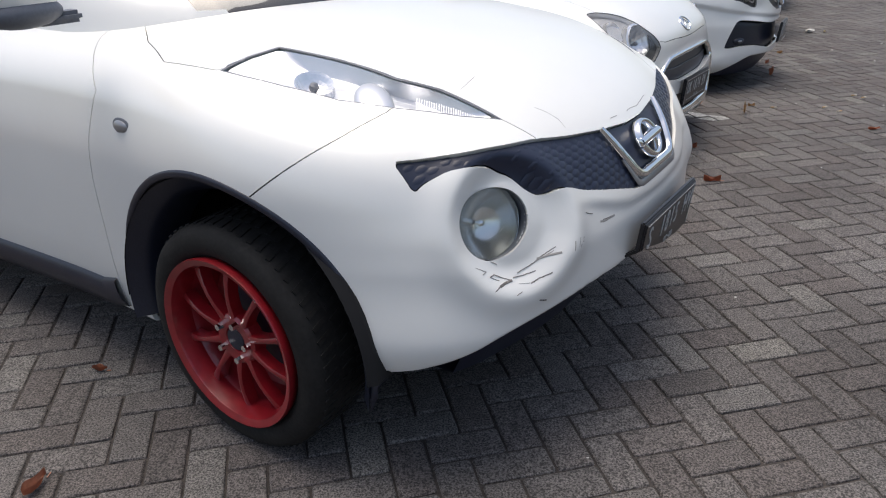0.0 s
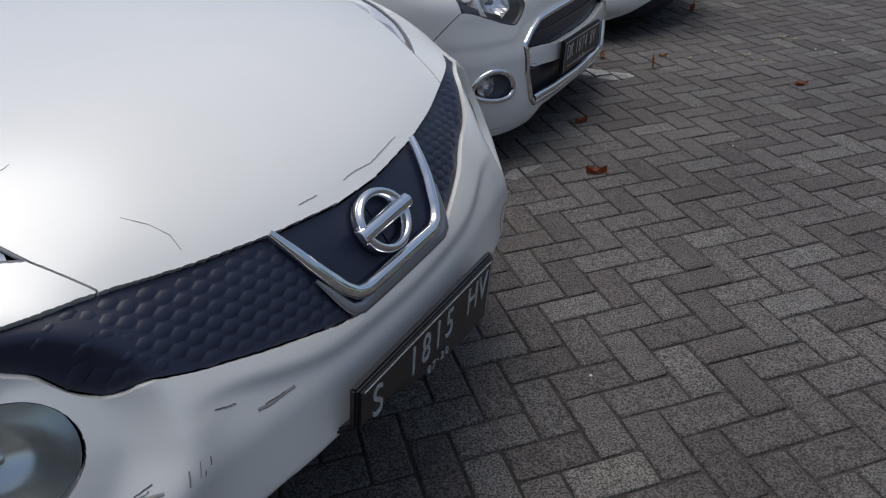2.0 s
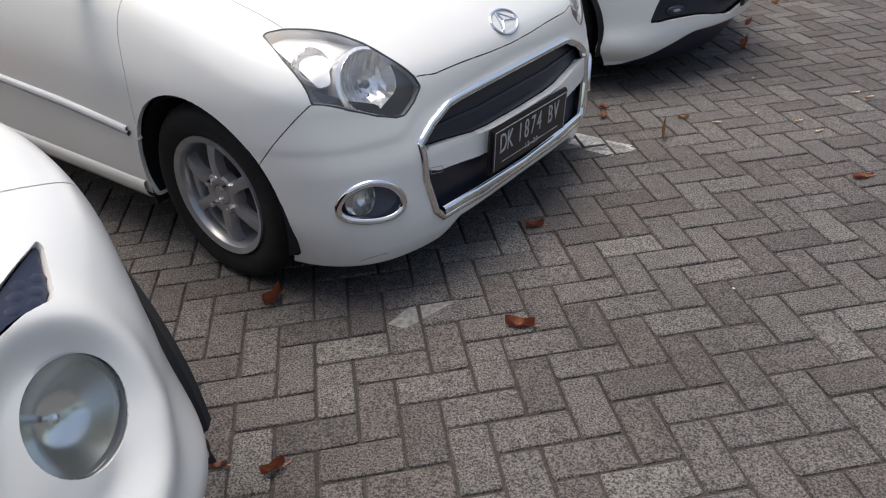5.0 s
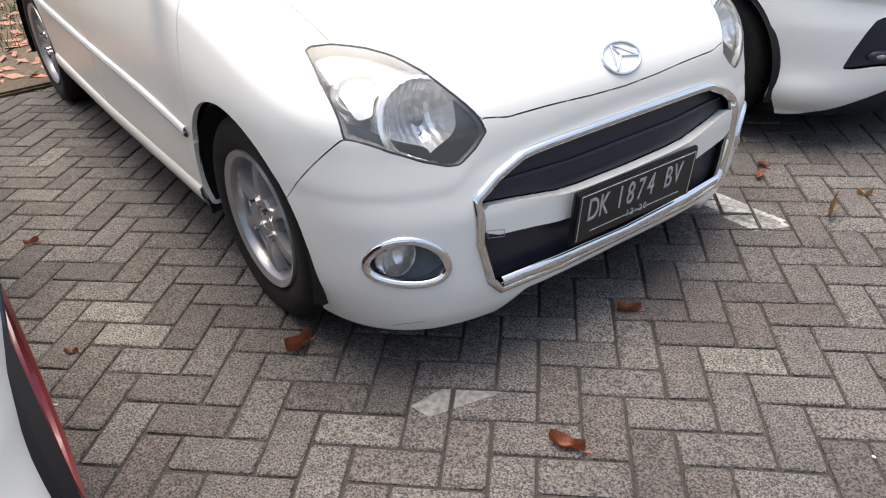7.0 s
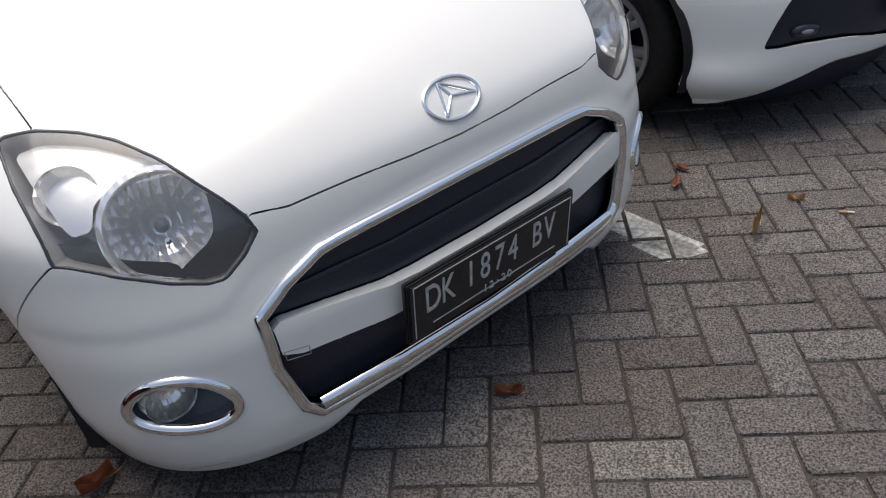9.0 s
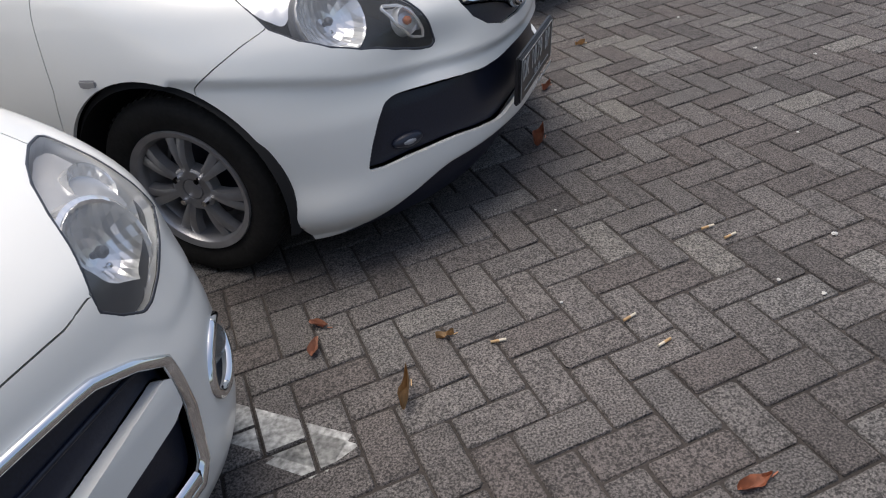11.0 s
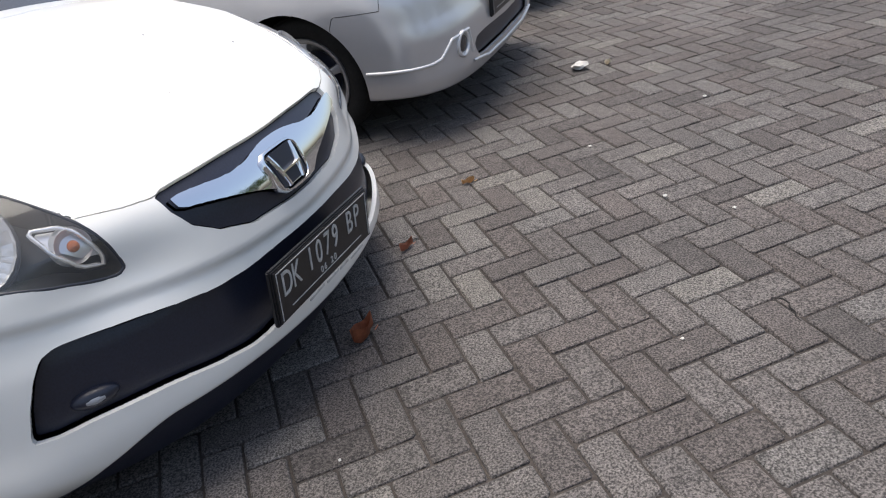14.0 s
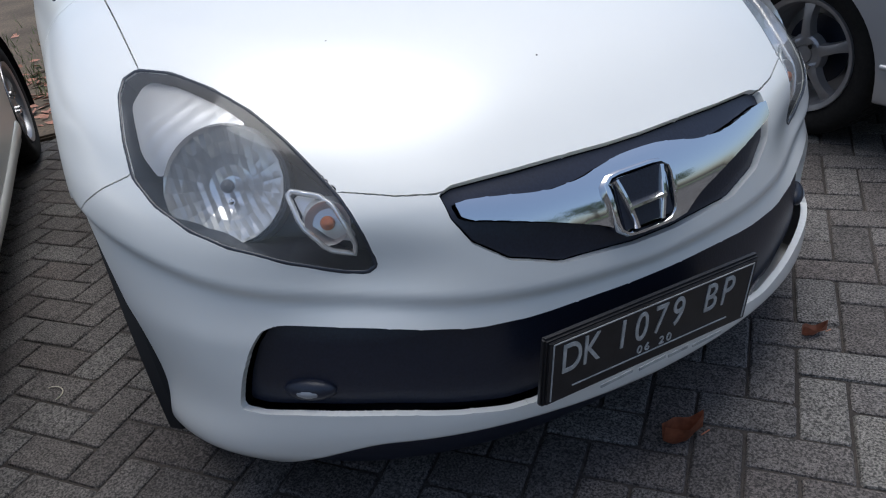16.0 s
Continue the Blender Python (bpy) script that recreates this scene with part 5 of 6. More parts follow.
D_SPEC = dict(paint=SILVER, housing=MIRROR, house=0.06, shine=[(0.45, 0.78), (0.5, 0.88), (0.6, 0.98), (0.66, 0.95), (0.6, 0.82)], r=0.3, rim=0.2, arch=0.345, axles=(-0.76, -3.3), track=0.745, wide=0.82, low=0.2, rim_mat=ALLOY, spokes=5, style="blade", fine=0.014,
              cabin=dict(nose=[(0.8, -0.9), (1.02, -1.2), (1.3, -1.6), (1.6, -2.0)], roof=1.6),
              cuts=[("front_bumper", True, np.array(D_BUMPER), lambda c: c[:, 2] - c[:, 0] < 1.2), ("hood", False, np.array(D_HOOD), ahead), ("grille", False, half(D_GRILLE), ahead),
                    ("lower_intake", False, half(D_INTAKE), ahead), ("headlight_lens", False, half(D_LAMP), ahead)],
              looks={"grille": (BLACK, 0.012, 0.0, False, "dark grille"), "lower_intake": (BLACK, 0.025, 0.0, False, "black lower air intake"), "headlight_lens": (LENS, 0.002, 0.004, True, "clear headlight lens")})
silver, silver_field, silver_parts = car_body("family_car", SILVER_CAR, D_SPEC, (3.852, 8.90), -25.8, "silver family car with a bright-trimmed lower bumper")
number_plate(silver, (0.02, 0.56), None, [("DK", 0.09, -0.158, -0.055, 0.72), ("1101", 0.09, 0.005, -0.055, 0.72), ("U", 0.09, 0.163, -0.055, 0.72)], 0, 4)
TRIM = material("satin_trim", (0.62, 0.62, 0.62), 0.35, 0.4)
for s in (-1, 1):
    line = dense([(0.795, 0.35), (0.74, 0.352), (0.70, 0.362), (0.635, 0.425), (0.50, 0.435), (0.485, 0.33)], 0.012)
    hit = onto(silver_field, np.stack([0 * line[:, 0] - 0.3, s * line[:, 0], line[:, 1]], 1), np.array([1.0, 0, 0]), 0.5)
    ring(np.stack([hit[:, 1], hit[:, 2] - hit[:, 0]], 1), silver_field, False, 1, 0.016, 0.010, "bumper_trim", TRIM, silver, 0.0, "satin silver trim line", closed=False)
    ring(dense([(-0.40, 0.35), (-0.2, 0.35)], 0.02), silver_field, True, s, 0.016, 0.010, "bumper_trim", TRIM, silver, 0.0, closed=False)
    ring(dense([(0.485, 0.30), (0.3, 0.265), (0.0, 0.258)], 0.012) * (s, 1), silver_field, False, 1, 0.014, 0.010, "intake_trim", TRIM, silver, 0.0, closed=False)
    fog = new("fog_lamp")
    fog.parent = silver
    ring(circle(s * 0.56, 0.415, 0.042, 0.05, 32), silver_field, False, 1, 0.016, 0.014, "fog_ring", TRIM, fog, 0.0)
    p, n = spot(silver_field, s * 0.56, 0.415)
    disc_lens(fog, "fog_glass", Vector(p) + Vector(n) * 0.001, n, 0.036, 0.004, GLASS)
    lamp(silver_parts["headlight_lens", s], silver_field, 0.0, s * 0.56, 0.86, 0.06, 0.03, 0.02)

# -- white car at the end of the row --
E_SPEC = dict(D_SPEC, paint=PAINT, axles=(-0.8, -3.35), rim_mat=ALLOY)
far_car, far_field, far_parts = car_body("white_car", dict(SILVER_CAR, long=4.0), E_SPEC, (4.75, 10.95), -25.8, "white car at the end of the parked row")


# ---- ground ----
def paver_material():
    m = material("concrete_paver", (0.16, 0.15, 0.14), 0.85)
    nodes, links = m.node_tree.nodes, m.node_tree.links
    p = nodes["Principled BSDF"]
    geo, info, place = nodes.new("ShaderNodeNewGeometry"), nodes.new("ShaderNodeObjectInfo"), nodes.new("ShaderNodeTexCoord")
    add = nodes.new("ShaderNodeMath")
    add.operation = "ADD"
    links.new(geo.outputs["Random Per Island"], add.inputs[0])
    links.new(info.outputs["Random"], add.inputs[1])
    wrap = nodes.new("ShaderNodeMath")
    wrap.operation = "FRACT"
    links.new(add.outputs[0], wrap.inputs[0])
    ramp = nodes.new("ShaderNodeValToRGB")
    for i, (at, c) in enumerate(((0.0, (0.062, 0.056, 0.053)), (0.25, (0.08, 0.069, 0.064)), (0.5, (0.088, 0.081, 0.077)), (0.75, (0.094, 0.085, 0.08)), (0.92, (0.104, 0.098, 0.093)), (1.0, (0.125, 0.117, 0.106)))):
        e = ramp.color_ramp.elements[i] if i < 2 else ramp.color_ramp.elements.new(at)
        e.position, e.color = at, (*c, 1)
    links.new(wrap.outputs[0], ramp.inputs["Fac"])
    last = ramp.outputs["Color"]
    for scale, detail, lo, hi, a, b in ((190, 4, 0.28, 1.55, 0.38, 0.6), (420, 2, 0.6, 1.4, 0.35, 0.65), (28, 5, 0.8, 1.2, 0.3, 0.7), (1.3, 4, 0.75, 1.25, 0.3, 0.7)):
        n = nodes.new("ShaderNodeTexNoise")
        n.inputs["Scale"].default_value, n.inputs["Detail"].default_value = scale, detail
        links.new(geo.outputs["Position"], n.inputs["Vector"])
        r = nodes.new("ShaderNodeMapRange")
        for key, v in (("From Min", a), ("From Max", b), ("To Min", lo), ("To Max", hi)):
            r.inputs[key].default_value = v
        links.new(n.outputs["Fac"], r.inputs["Value"])
        mix = nodes.new("ShaderNodeMix")
        mix.data_type, mix.blend_type = "RGBA", "MULTIPLY"
        mix.inputs[0].default_value = 1
        links.new(last, mix.inputs[6])
        links.new(r.outputs["Result"], mix.inputs[7])
        last = mix.outputs[2]
    links.new(last, p.inputs["Base Color"])
    n = nodes.new("ShaderNodeTexNoise")
    n.inputs["Scale"].default_value, n.inputs["Detail"].default_value = 190, 4
    links.new(geo.outputs["Position"], n.inputs["Vector"])
    b = nodes.new("ShaderNodeBump")
    b.inputs["Strength"].default_value, b.inputs["Distance"].default_value = 0.7, 0.003
    links.new(n.outputs["Fac"], b.inputs["Height"])
    links.new(b.outputs["Normal"], p.inputs["Normal"])
    return m


PAVER = paver_material()
SAND = material("joint_sand", (0.04, 0.034, 0.03), 0.95, spread=0.4, grain=120, relief=0.5, tone=0.3, big=2)
LINE = material("worn_white_line", (0.33, 0.33, 0.315), 0.8, spread=0.5, grain=70, relief=0.4, tone=0.35, big=14)
me = bpy.data.meshes.new("ground")
R = 400
me.from_pydata([(-R, -R, -0.0085), (R, -R, -0.0085), (R, R, -0.0085), (-R, R, -0.0085)], [], [(0, 1, 2, 3)])
me.materials.append(SAND)
ground = tagged(new("ground", me), "dark sandy bed under the paving blocks", "ground", kind="structure")

PAVE_TURN, PAVE_X, PAVE_Y, UNIT = 14.8, 1.294, 4.335, 0.10305
turn = math.radians(PAVE_TURN)


def paver_shape(long, wide, seed):
    """Top, worn edge and sides of one block with uneven corners, its top at height 0."""
    pick = random.Random(seed)
    a, b, j = long / 2, wide / 2, 0.0028
    cut = [pick.uniform(0.003, 0.009) for _ in range(4)]
    rows = []
    for dx, z in ((j + 0.0062, 0.0), (j + 0.0022, -0.0022), (j, -0.007), (j, -0.03)):
        row = []
        for k, (sx, sy) in enumerate(((-1, -1), (1, -1), (1, 1), (-1, 1))):
            x, y, c = a - dx, b - dx, cut[k]
            ends = [(sx * x, sy * (y - c)), (sx * (x - c), sy * y)]
            row += ends if sx * sy > 0 else ends[::-1]
        rows.append([(x + pick.uniform(-0.0011, 0.0011), y + pick.uniform(-0.0011, 0.0011), z) for x, y in row])
    v = [p for r in rows for p in r]
    f = [tuple(range(8))]
    for k in (0, 8, 16):
        f += [(k + (i + 1) % 8, k + i, k + 8 + i, k + 8 + (i + 1) % 8) for i in range(8)]
    return np.array(v), f


SHAPES = [paver_shape(2 * UNIT, UNIT, seed) for seed in range(8)]
blocks = []
rng = random.Random(4)
N = 130
for i in range(-N, N):
    for j in range(-N, N):
        s = (i + j + 1) % 4
        if s == 0:
            cx, cy, up = i + 1.0, j + 0.5, False
        elif s == 2:
            cx, cy, up = i + 0.5, j + 1.0, True
        else:
            continue
        x, y = cx * UNIT, cy * UNIT
        wx, wy = PAVE_X + x * math.cos(turn) - y * math.sin(turn), PAVE_Y + x * math.sin(turn) + y * math.cos(turn)
        if -4 < wx < 13 and -1.5 < wy < 15.5:
            blocks.append((wx, wy, PAVE_TURN + (90 if up else 0) + rng.uniform(-0.5, 0.5), rng.uniform(-0.003, 0.0), rng.uniform(-0.5, 0.5), rng.uniform(-0.5, 0.5)))
pavement = tagged(new("pavement"), "weathered grey-brown herringbone concrete paving blocks", "pavement", kind="structure")
near = sorted(range(len(blocks)), key=lambda n: abs((blocks[n][0] - 2.7) * 0.85 - (blocks[n][1] - 5.2) * 0.5) + 0.35 * abs((blocks[n][0] - 2.7) * 0.5 + (blocks[n][1] - 5.2) * 0.85))[:300]
chosen = set(near)
shared = []
for v, f in SHAPES:
    me = bpy.data.meshes.new("paver")
    me.from_pydata(v.tolist(), [], f)
    me.materials.append(PAVER)
    shared.append(me)
for n in near:
    x, y, a, z, tx, ty = blocks[n]
    ob = new("paver", shared[n % 8])
    ob.parent = pavement
    ob.matrix_local = pose(x, y, z, tx, ty, a)
vs, fs = [], []
for n, (x, y, a, z, tx, ty) in enumerate(blocks):
    if n in chosen:
        continue
    m = np.array(pose(x, y, z, tx, ty, a))
    v, f = SHAPES[n % 8]
    base = len(vs) * 32
    vs.append(v @ m[:3, :3].T + m[:3, 3])
    fs += [tuple(base + k for k in q) for q in f]
me = bpy.data.meshes.new("pavers")
me.from_pydata(np.concatenate(vs).tolist(), [], fs)
me.materials.append(PAVER)
rest = new("pavers", me)
rest.parent = pavement
tagged(rest, kind="stuff")


# ---- painted bay lines, worn on the blocks ----
def clip(poly, edge):
    """Keeps what of a polygon lies to the left of an edge."""
    (ax, ay), (bx, by) = edge
    side = [(bx - ax) * (y - ay) - (by - ay) * (x - ax) for x, y in poly]
    out = []
    for i, p in enumerate(poly):
        j = (i + 1) % len(poly)
        if side[i] >= 0:
            out.append(p)
        if (side[i] >= 0) != (side[j] >= 0):
            t = side[i] / (side[i] - side[j])
            out.append((p[0] + t * (poly[j][0] - p[0]), p[1] + t * (poly[j][1] - p[1])))
    return out


FADED = material("faded_line", (0.19, 0.185, 0.178), 0.85, spread=0.4, grain=60, relief=0.4)


def painted(name, outline, label, mat=LINE):
    vs, fs = [], []
    cx, cy = sum(p[0] for p in outline) / len(outline), sum(p[1] for p in outline) / len(outline)
    reach = max(math.hypot(p[0] - cx, p[1] - cy) for p in outline) + 0.15
    for x, y, a, z, tx, ty in blocks:
        if math.hypot(x - cx, y - cy) > reach:
            continue
        m = pose(x, y, z, tx, ty, a)
        poly = [tuple((m @ Vector((sx * (UNIT - 0.0065), sy * (UNIT / 2 - 0.0065), 0)))[:2]) for sx, sy in ((-1, -1), (1, -1), (1, 1), (-1, 1))]
        for k in range(len(outline)):
            poly = clip(poly, (outline[k], outline[(k + 1) % len(outline)])) if len(poly) > 2 else []
        if len(poly) > 2:
            n = m.to_3x3() @ Vector((0, 0, 1))
            o = m.translation
            base = len(vs)
            vs += [(px, py, o.z - (n.x * (px - o.x) + n.y * (py - o.y)) / n.z + 0.0009) for px, py in poly]
            fs.append(tuple(range(base, base + len(poly))))
    return tagged(link(name, vs, fs, mat, None, "", smooth=False), label, "line", kind="structure")


def strip(x, y, angle, start, end, wide):
    c, s = math.cos(math.radians(angle)), math.sin(math.radians(angle))
    return [(x + a * c - b * s, y + a * s + b * c) for a, b in ((start, -wide / 2), (end, -wide / 2), (end, wide / 2), (start, wide / 2))]


painted("bay_line", strip(0.55, 4.115, -31, -4.5, 0.75, 0.088), "worn white bay line between parked cars")
painted("bay_line", strip(2.18, 5.66, -31, -0.6, 0.14, 0.11), "worn white bay line between parked cars")
painted("bay_line", [(2.13, 5.60), (2.235, 5.53), (2.345, 5.60), (2.24, 5.665)], "worn white end of a bay line")
painted("bay_line", [(1.49, 4.42), (1.545, 4.40), (1.70, 4.55), (1.54, 4.50)], "faded white paint on the paving", FADED)


# ---- litter ----
def leaf(x, y, size, turned, curl, mat, label="dry brown fallen leaf on the paving", thin=0.42):
    bm = bmesh.new()
    n, m = 8, 4
    grid = []
    for i in range(n + 1):
        t = i / n
        half = size * thin * 0.5 * math.sin(math.pi * (0.06 + 0.92 * t)) ** 0.8 * (1.15 - 0.5 * t)
        row = []
        for j in range(m + 1):
            u = 2 * j / m - 1
            lift = curl * size * (u * u * 0.28 + (t - 0.5) ** 2 * 0.45) + 0.004 * math.sin(7 * t + 3 * u + x * 9) + 0.003
            row.append(bm.verts.new(((t - 0.5) * size, u * half * (1 + 0.14 * math.sin(11 * t + 5 * y)), lift)))
        grid.append(row)
    for a, b in zip(grid, grid[1:]):
        for j in range(m):
            bm.faces.new((a[j], a[j + 1], b[j + 1], b[j]))
    low = min(v.co.z for v in bm.verts)
    for v in bm.verts:
        v.co.z -= low
    bmesh.ops.solidify(bm, geom=bm.faces[:], thickness=0.0012)
    ob = part("fallen_leaf", bm, mat)
    ob.matrix_world = pose(x, y, 0.001, 0, 0, turned)
    bm = bmesh.new()
    block(bm, (size * 0.25, 0.0025, 0.002), pose(size * 0.58, 0, 0.002, 0, 0, 12))
    part("stalk", bm, mat, ob)
    return tagged(ob, label, "leaf", "fallen leaves")


TAN = material("tan_leaf", (0.42, 0.27, 0.13), 0.6, spread=0.25, grain=60)
ROSE = material("pinkish_leaf", (0.36, 0.16, 0.10), 0.6, spread=0.25, grain=60)
for x, y, size, turned, curl, mat in ((1.316, 3.868, 0.075, 40, 1.2, LEAF), (1.18, 3.875, 0.05, 10, 0.8, ROSE), (1.115, 4.526, 0.10, 70, 1.5, LEAF), (1.874, 4.415, 0.105, -5, 0.9, LEAF), (-0.07, 4.72, 0.06, 60, 1, ROSE),
                                      (0.53, 4.305, 0.045, 30, 0.8, ROSE), (1.92, 4.965, 0.08, 15, 1.1, LEAF), (2.246, 6.045, 0.075, -30, 0.6, ROSE), (3.115, 5.307, 0.10, 15, 0.4, LEAF), (2.463, 5.705, 0.12, 75, 2.0, TAN),
                                      (2.58, 5.904, 0.06, 5, 0.9, TAN), (3.06, 6.862, 0.12, 55, 1.8, LEAF), (3.205, 7.346, 0.08, 45, 1.2, ROSE), (2.236, 5.95, 0.09, 80, 0.6, ROSE), (-0.437, 2.222, 0.10, 80, 1, ROSE), (-0.51, 2.729, 0.06, 0, 1, LEAF),
                                      (3.473, 7.773, 0.07, 20, 1, TAN), (4.36, 8.9, 0.08, 50, 1, PALE)):
    leaf(x, y, size * 0.8, turned, curl, mat, thin=0.18 if size == 0.12 and mat is TAN else 0.42)


def butt(x, y, turned, fresh=True):
    ob = tagged(new("cigarette_butt"), "smoked cigarette butt lying on the paving", "litter", "cigarette butts")
    ob.matrix_world = pose(x, y, 0.005, 0, 0, turned)
    for nm, a, b, mt in (("filter", 0, 0.022, TAN), ("paper", 0.022, 0.04, PALE)):
        bm = bmesh.new()
        lathe(bm, [(a, 0.0005), (a, 0.0038), (b, 0.0038), (b, 0.0005)], 14, axis="x")
        part(nm, bm, mt, ob)
    return ob


butt(3.41, 6.09, 20), butt(3.115, 5.738, 205), butt(3.03, 5.832, 25), butt(2.69, 5.846, 0), butt(3.37, 6.154, 10)
rng = random.Random(9)


def scrap(x, y, size, label="small pale scrap of litter"):
    bm = bmesh.new()
    bmesh.ops.create_icosphere(bm, subdivisions=2, radius=size)
    for v in bm.verts:
        v.co *= rng.uniform(0.6, 1.25)
        v.co.z *= 0.45
    low = min(v.co.z for v in bm.verts)
    ob = part("litter_scrap", bm, WHITE)
    ob.matrix_world = pose(x, y, -low, 0, 0, rng.uniform(0, 360))
    return tagged(ob, label, "litter", "litter scraps")


WHITE = material("white_litter", (0.5, 0.49, 0.46), 0.8, spread=0.1, grain=80)
scrap(4.21, 8.91, 0.045, "crumpled white tissue on the paving")
for x, y, size in ((3.689, 6.019, 0.012), (3.532, 5.795, 0.009), (4.124, 7.363, 0.012), (3.457, 5.876, 0.008), (2.9, 5.95, 0.006), (3.9, 6.6, 0.008), (4.3, 7.2, 0.01), (1.6, 3.2, 0.006), (0.95, 2.35, 0.005), (2.5, 4.6, 0.006), (3.0, 6.4, 0.006), (4.6, 8.2, 0.012), (4.0, 7.9, 0.01)):
    scrap(x, y, size * 0.7)
bm = bmesh.new()
for k in range(10):
    a = k / 9 * 2.6
    block(bm, (0.012, 0.0022, 0.0022), pose(1.562 + 0.035 * math.cos(a), 6.239 + 0.03 * math.sin(a), 0.003, 0, 0, math.degrees(a) + 90))
tagged(part("twig", bm, PALE), "thin bent pale twig on the paving", "twig")
bm = bmesh.new()
block(bm, (0.075, 0.003, 0.003), pose(0.62, 4.12, 0.003, 0, 0, 20))
tagged(part("twig", bm, PALE), "thin straight pale twig on the paving", "twig")

CRACK = material("crack", (0.012, 0.011, 0.01), 0.9)
way = [Vector(p) for p in ((4.183, 6.70), (4.207, 6.689), (4.213, 6.665), (4.206, 6.648), (4.209, 6.625), (4.201, 6.607), (4.203, 6.585))]
bm = bmesh.new()
for a, b in zip(way, way[1:]):
    block(bm, ((b - a).length + 0.003, 0.003, 0.002), pose((a.x + b.x) / 2, (a.y + b.y) / 2, -0.0005, 0, 0, math.degrees(math.atan2(b.y - a.y, b.x - a.x))))
tagged(part("crack", bm, CRACK, pavement), "crack across a paving block")

# ---- verge behind the cars ----
SOIL = material("leafy_soil", (0.10, 0.075, 0.05), 0.95, spread=0.4, grain=40, relief=0.6, tone=0.4, big=1.2)
GRASS = material("verge_grass", (0.075, 0.12, 0.03), 0.7, spread=0.3, grain=30)
frame_m = pose(1.898, 5.0, 0, 0, 0, -30.5)
bm = bmesh.new()
block(bm, (8.0, 40.0, 0.05), frame_m @ pose(-7.35, 0, 0.0), 0.012)
verge = tagged(part("verge", bm, SOIL), "leaf-strewn soil verge behind the parked cars", "verge", kind="structure")
vs, fs = [], []
for k in range(2600):
    lx, ly = -3.5 - abs(rng.gauss(0, 1.1)), rng.uniform(-4, 9)
    o = frame_m @ Vector((lx, ly, 0.026))
    a, sz, up = rng.uniform(0, 6.28), rng.uniform(0.03, 0.075), rng.uniform(0.0, 0.02)
    c, s = math.cos(a) * sz, math.sin(a) * sz
    base = len(vs)
    vs += [(o.x - c, o.y - s, o.z + up), (o.x + s * 0.35, o.y - c * 0.35, o.z + 0.004), (o.x + c, o.y + s, o.z + up * 0.5), (o.x - s * 0.35, o.y + c * 0.35, o.z + up + 0.006)]
    fs.append((base, base + 1, base + 2, base + 3))
tagged(link("leaf_litter", vs, fs, ROSE, None, "", smooth=False), "layer of dry brown leaves on the verge", "leaves", kind="stuff")
vs, fs = [], []
for k in range(9000):
    lx, ly = -4.2 - abs(rng.gauss(0, 1.2)), rng.uniform(-4, 10)
    o = frame_m @ Vector((lx, ly, 0.02))
    a, h = rng.uniform(0, 6.28), rng.uniform(0.04, 0.12)
    c, s = math.cos(a) * 0.004, math.sin(a) * 0.004
    base = len(vs)
    vs += [(o.x - c, o.y - s, o.z), (o.x + c, o.y + s, o.z), (o.x + rng.uniform(-0.04, 0.04), o.y + rng.uniform(-0.04, 0.04), o.z + h)]
    fs.append((base, base + 1, base + 2))
tagged(link("grass", vs, fs, GRASS, None, "", smooth=False), "short green grass on the verge", "grass", kind="stuff")


# ---- trees and grass across the yard, mirrored in the chrome ----
BARK = material("bark", (0.12, 0.09, 0.065), 0.9, spread=0.3, grain=25, relief=0.7)
FOLIAGE = material("foliage", (0.05, 0.085, 0.025), 0.6, spread=0.4, grain=3, tone=0.3, big=0.6)


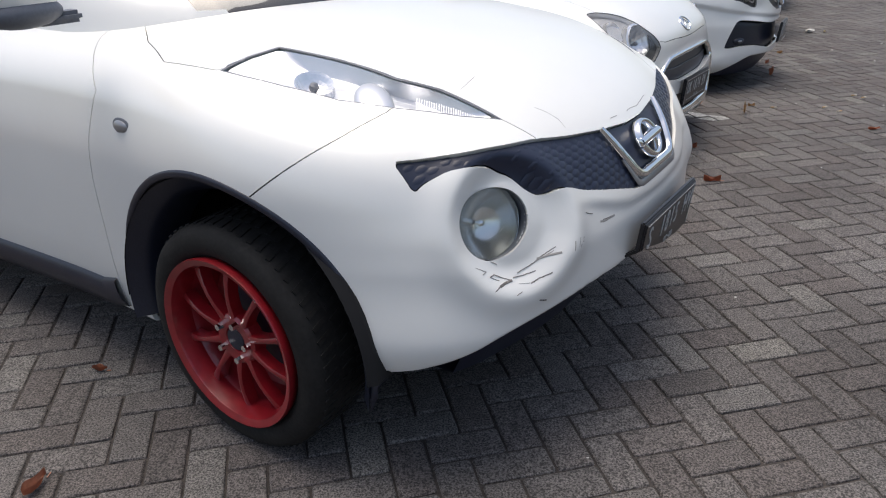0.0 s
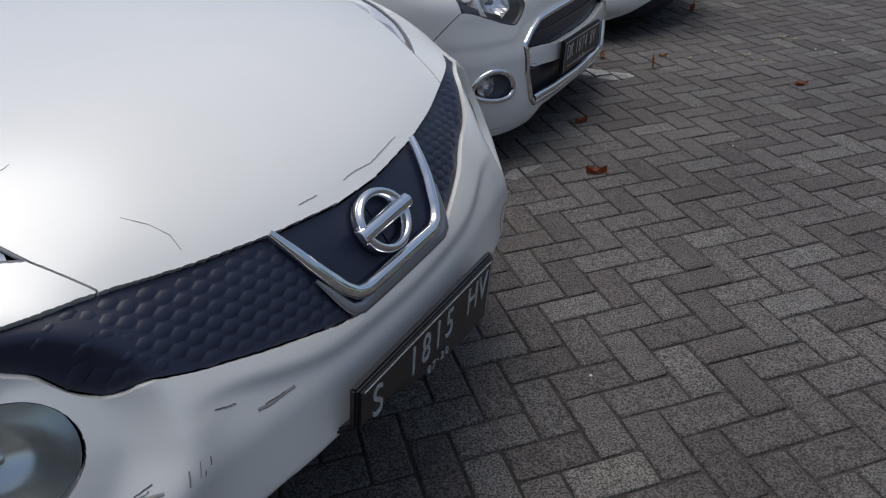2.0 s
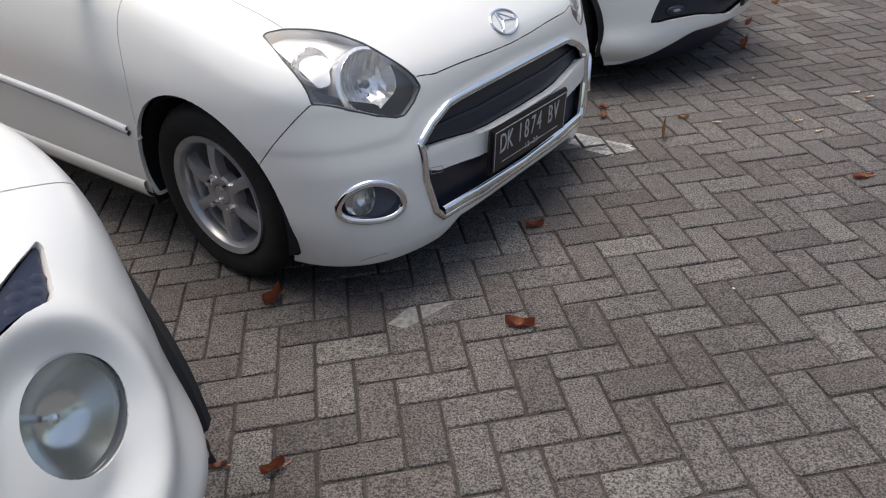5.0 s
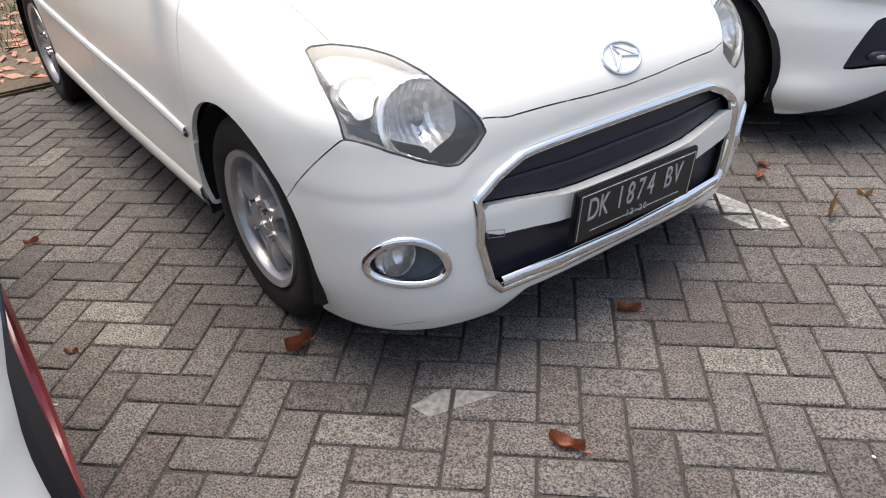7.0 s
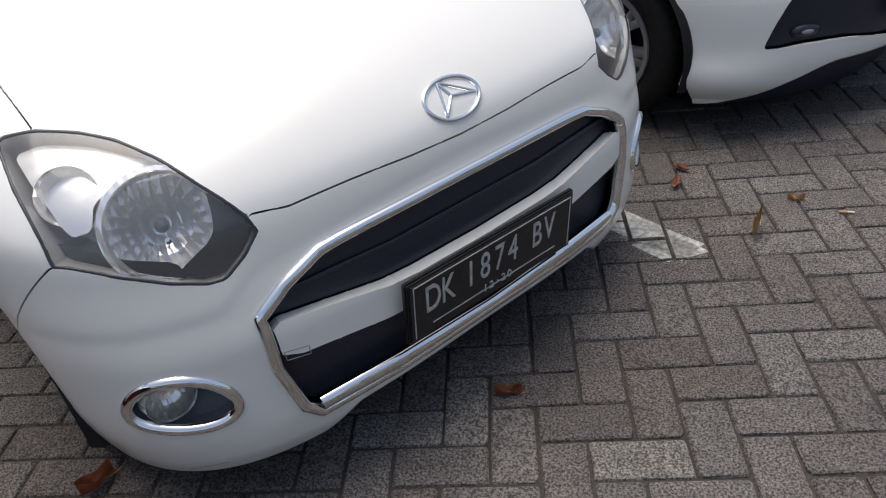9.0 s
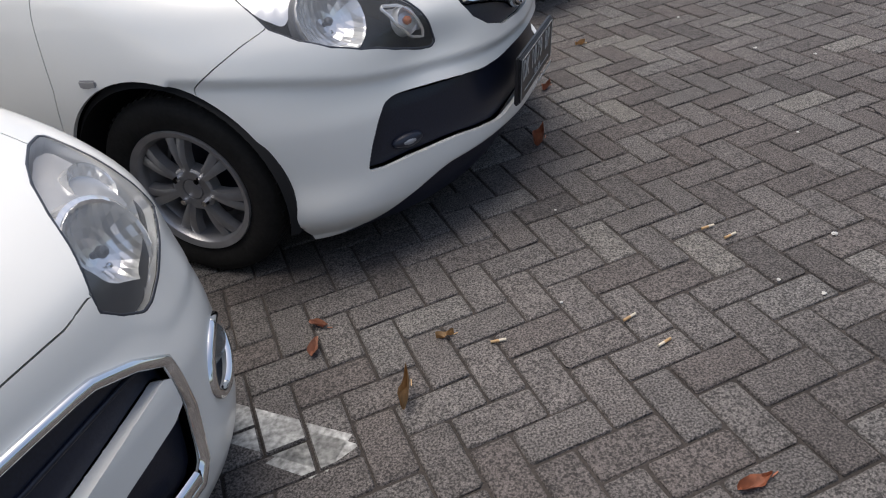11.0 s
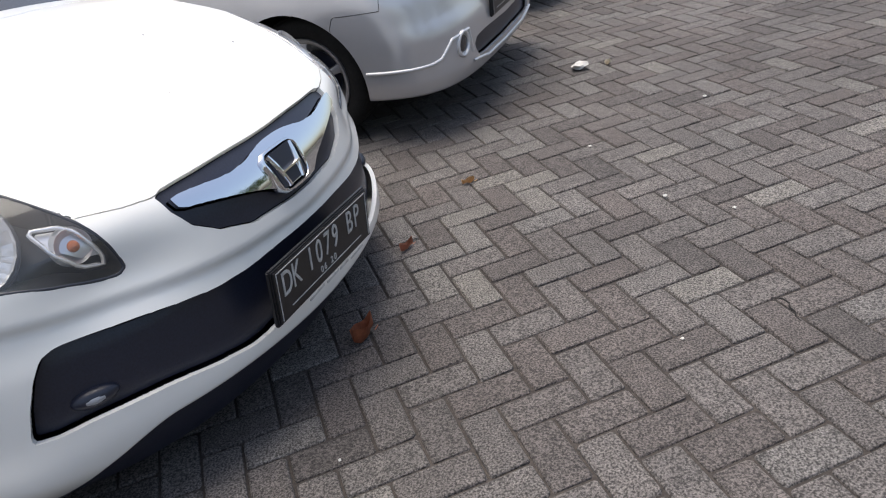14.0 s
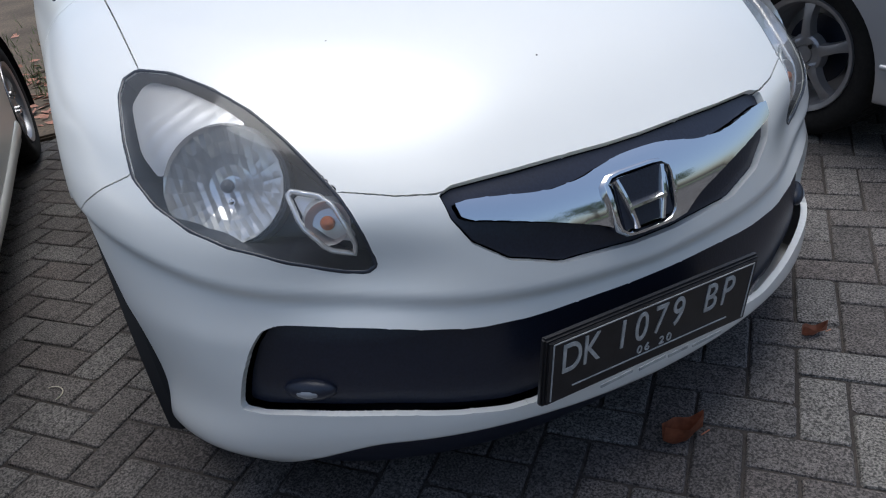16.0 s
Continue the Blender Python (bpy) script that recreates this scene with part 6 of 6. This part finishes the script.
def tree(x, y, tall, seed):
    pick = random.Random(seed)
    ob = tagged(new("tree"), "leafy green roadside tree with a spreading crown", "tree", "trees across the yard")
    ob.matrix_world = pose(x, y, -0.012)
    bm = bmesh.new()
    lathe(bm, [(0, 0.24), (0.3, 0.18), (tall * 0.3, 0.15), (tall * 0.55, 0.09), (tall * 0.8, 0.03)], 12, axis="z")
    tips = []
    for k in range(9):
        a, h = k * 2.4, tall * (0.3 + 0.045 * k)
        d = Vector((math.cos(a), math.sin(a), 0.7)).normalized()
        reach = tall * pick.uniform(0.22, 0.34)
        limb = bmesh.ops.create_cone(bm, segments=7, radius1=0.06, radius2=0.02, depth=reach)["verts"]
        bmesh.ops.transform(bm, matrix=Matrix.Translation(Vector((0, 0, h)) + d * reach / 2) @ d.to_track_quat("Z", "Y").to_matrix().to_4x4(), verts=limb)
        tips.append(Vector((0, 0, h)) + d * reach)
    part("trunk", bm, BARK, ob)
    vs, fs = [], []
    for k in range(4500):
        c = pick.choice(tips) + Vector((pick.gauss(0, 0.55), pick.gauss(0, 0.55), pick.gauss(0.2, 0.45)))
        u, v = Vector((pick.gauss(0, 1), pick.gauss(0, 1), pick.gauss(0, 1))).normalized(), Vector((pick.gauss(0, 1), pick.gauss(0, 1), pick.gauss(0, 1))).normalized()
        n = len(vs)
        vs += [c - u * 0.11, c + v * 0.05, c + u * 0.11, c - v * 0.05]
        fs.append((n, n + 1, n + 2, n + 3))
    link("crown", vs, fs, FOLIAGE, ob, smooth=False)
    return ob


ahead_way, left_way = Vector((0.88, -0.47, 0)), Vector((0.47, 0.88, 0))
for k, (out, along, tall) in enumerate(((17, -9, 6.5), (18, -4, 5.5), (17, 1.5, 7), (19, 6, 6), (17.5, 11, 6.8), (18.5, 16, 5.8), (20, 21, 7))):
    o = Vector((2.5, 5.5, 0)) + ahead_way * out + left_way * along
    tree(o.x, o.y, tall, 40 + k)
bm = bmesh.new()
block(bm, (14.0, 60.0, 0.06), Matrix.Translation(Vector((2.5, 5.5, 0)) + ahead_way * 21) @ pose(0, 0, 0, 0, 0, -28), 0.015)
tagged(part("lawn", bm, material("lawn", (0.06, 0.10, 0.028), 0.9, spread=0.3, grain=12, relief=0.6, tone=0.3, big=0.5)), "green lawn strip across the yard", "lawn", kind="structure")
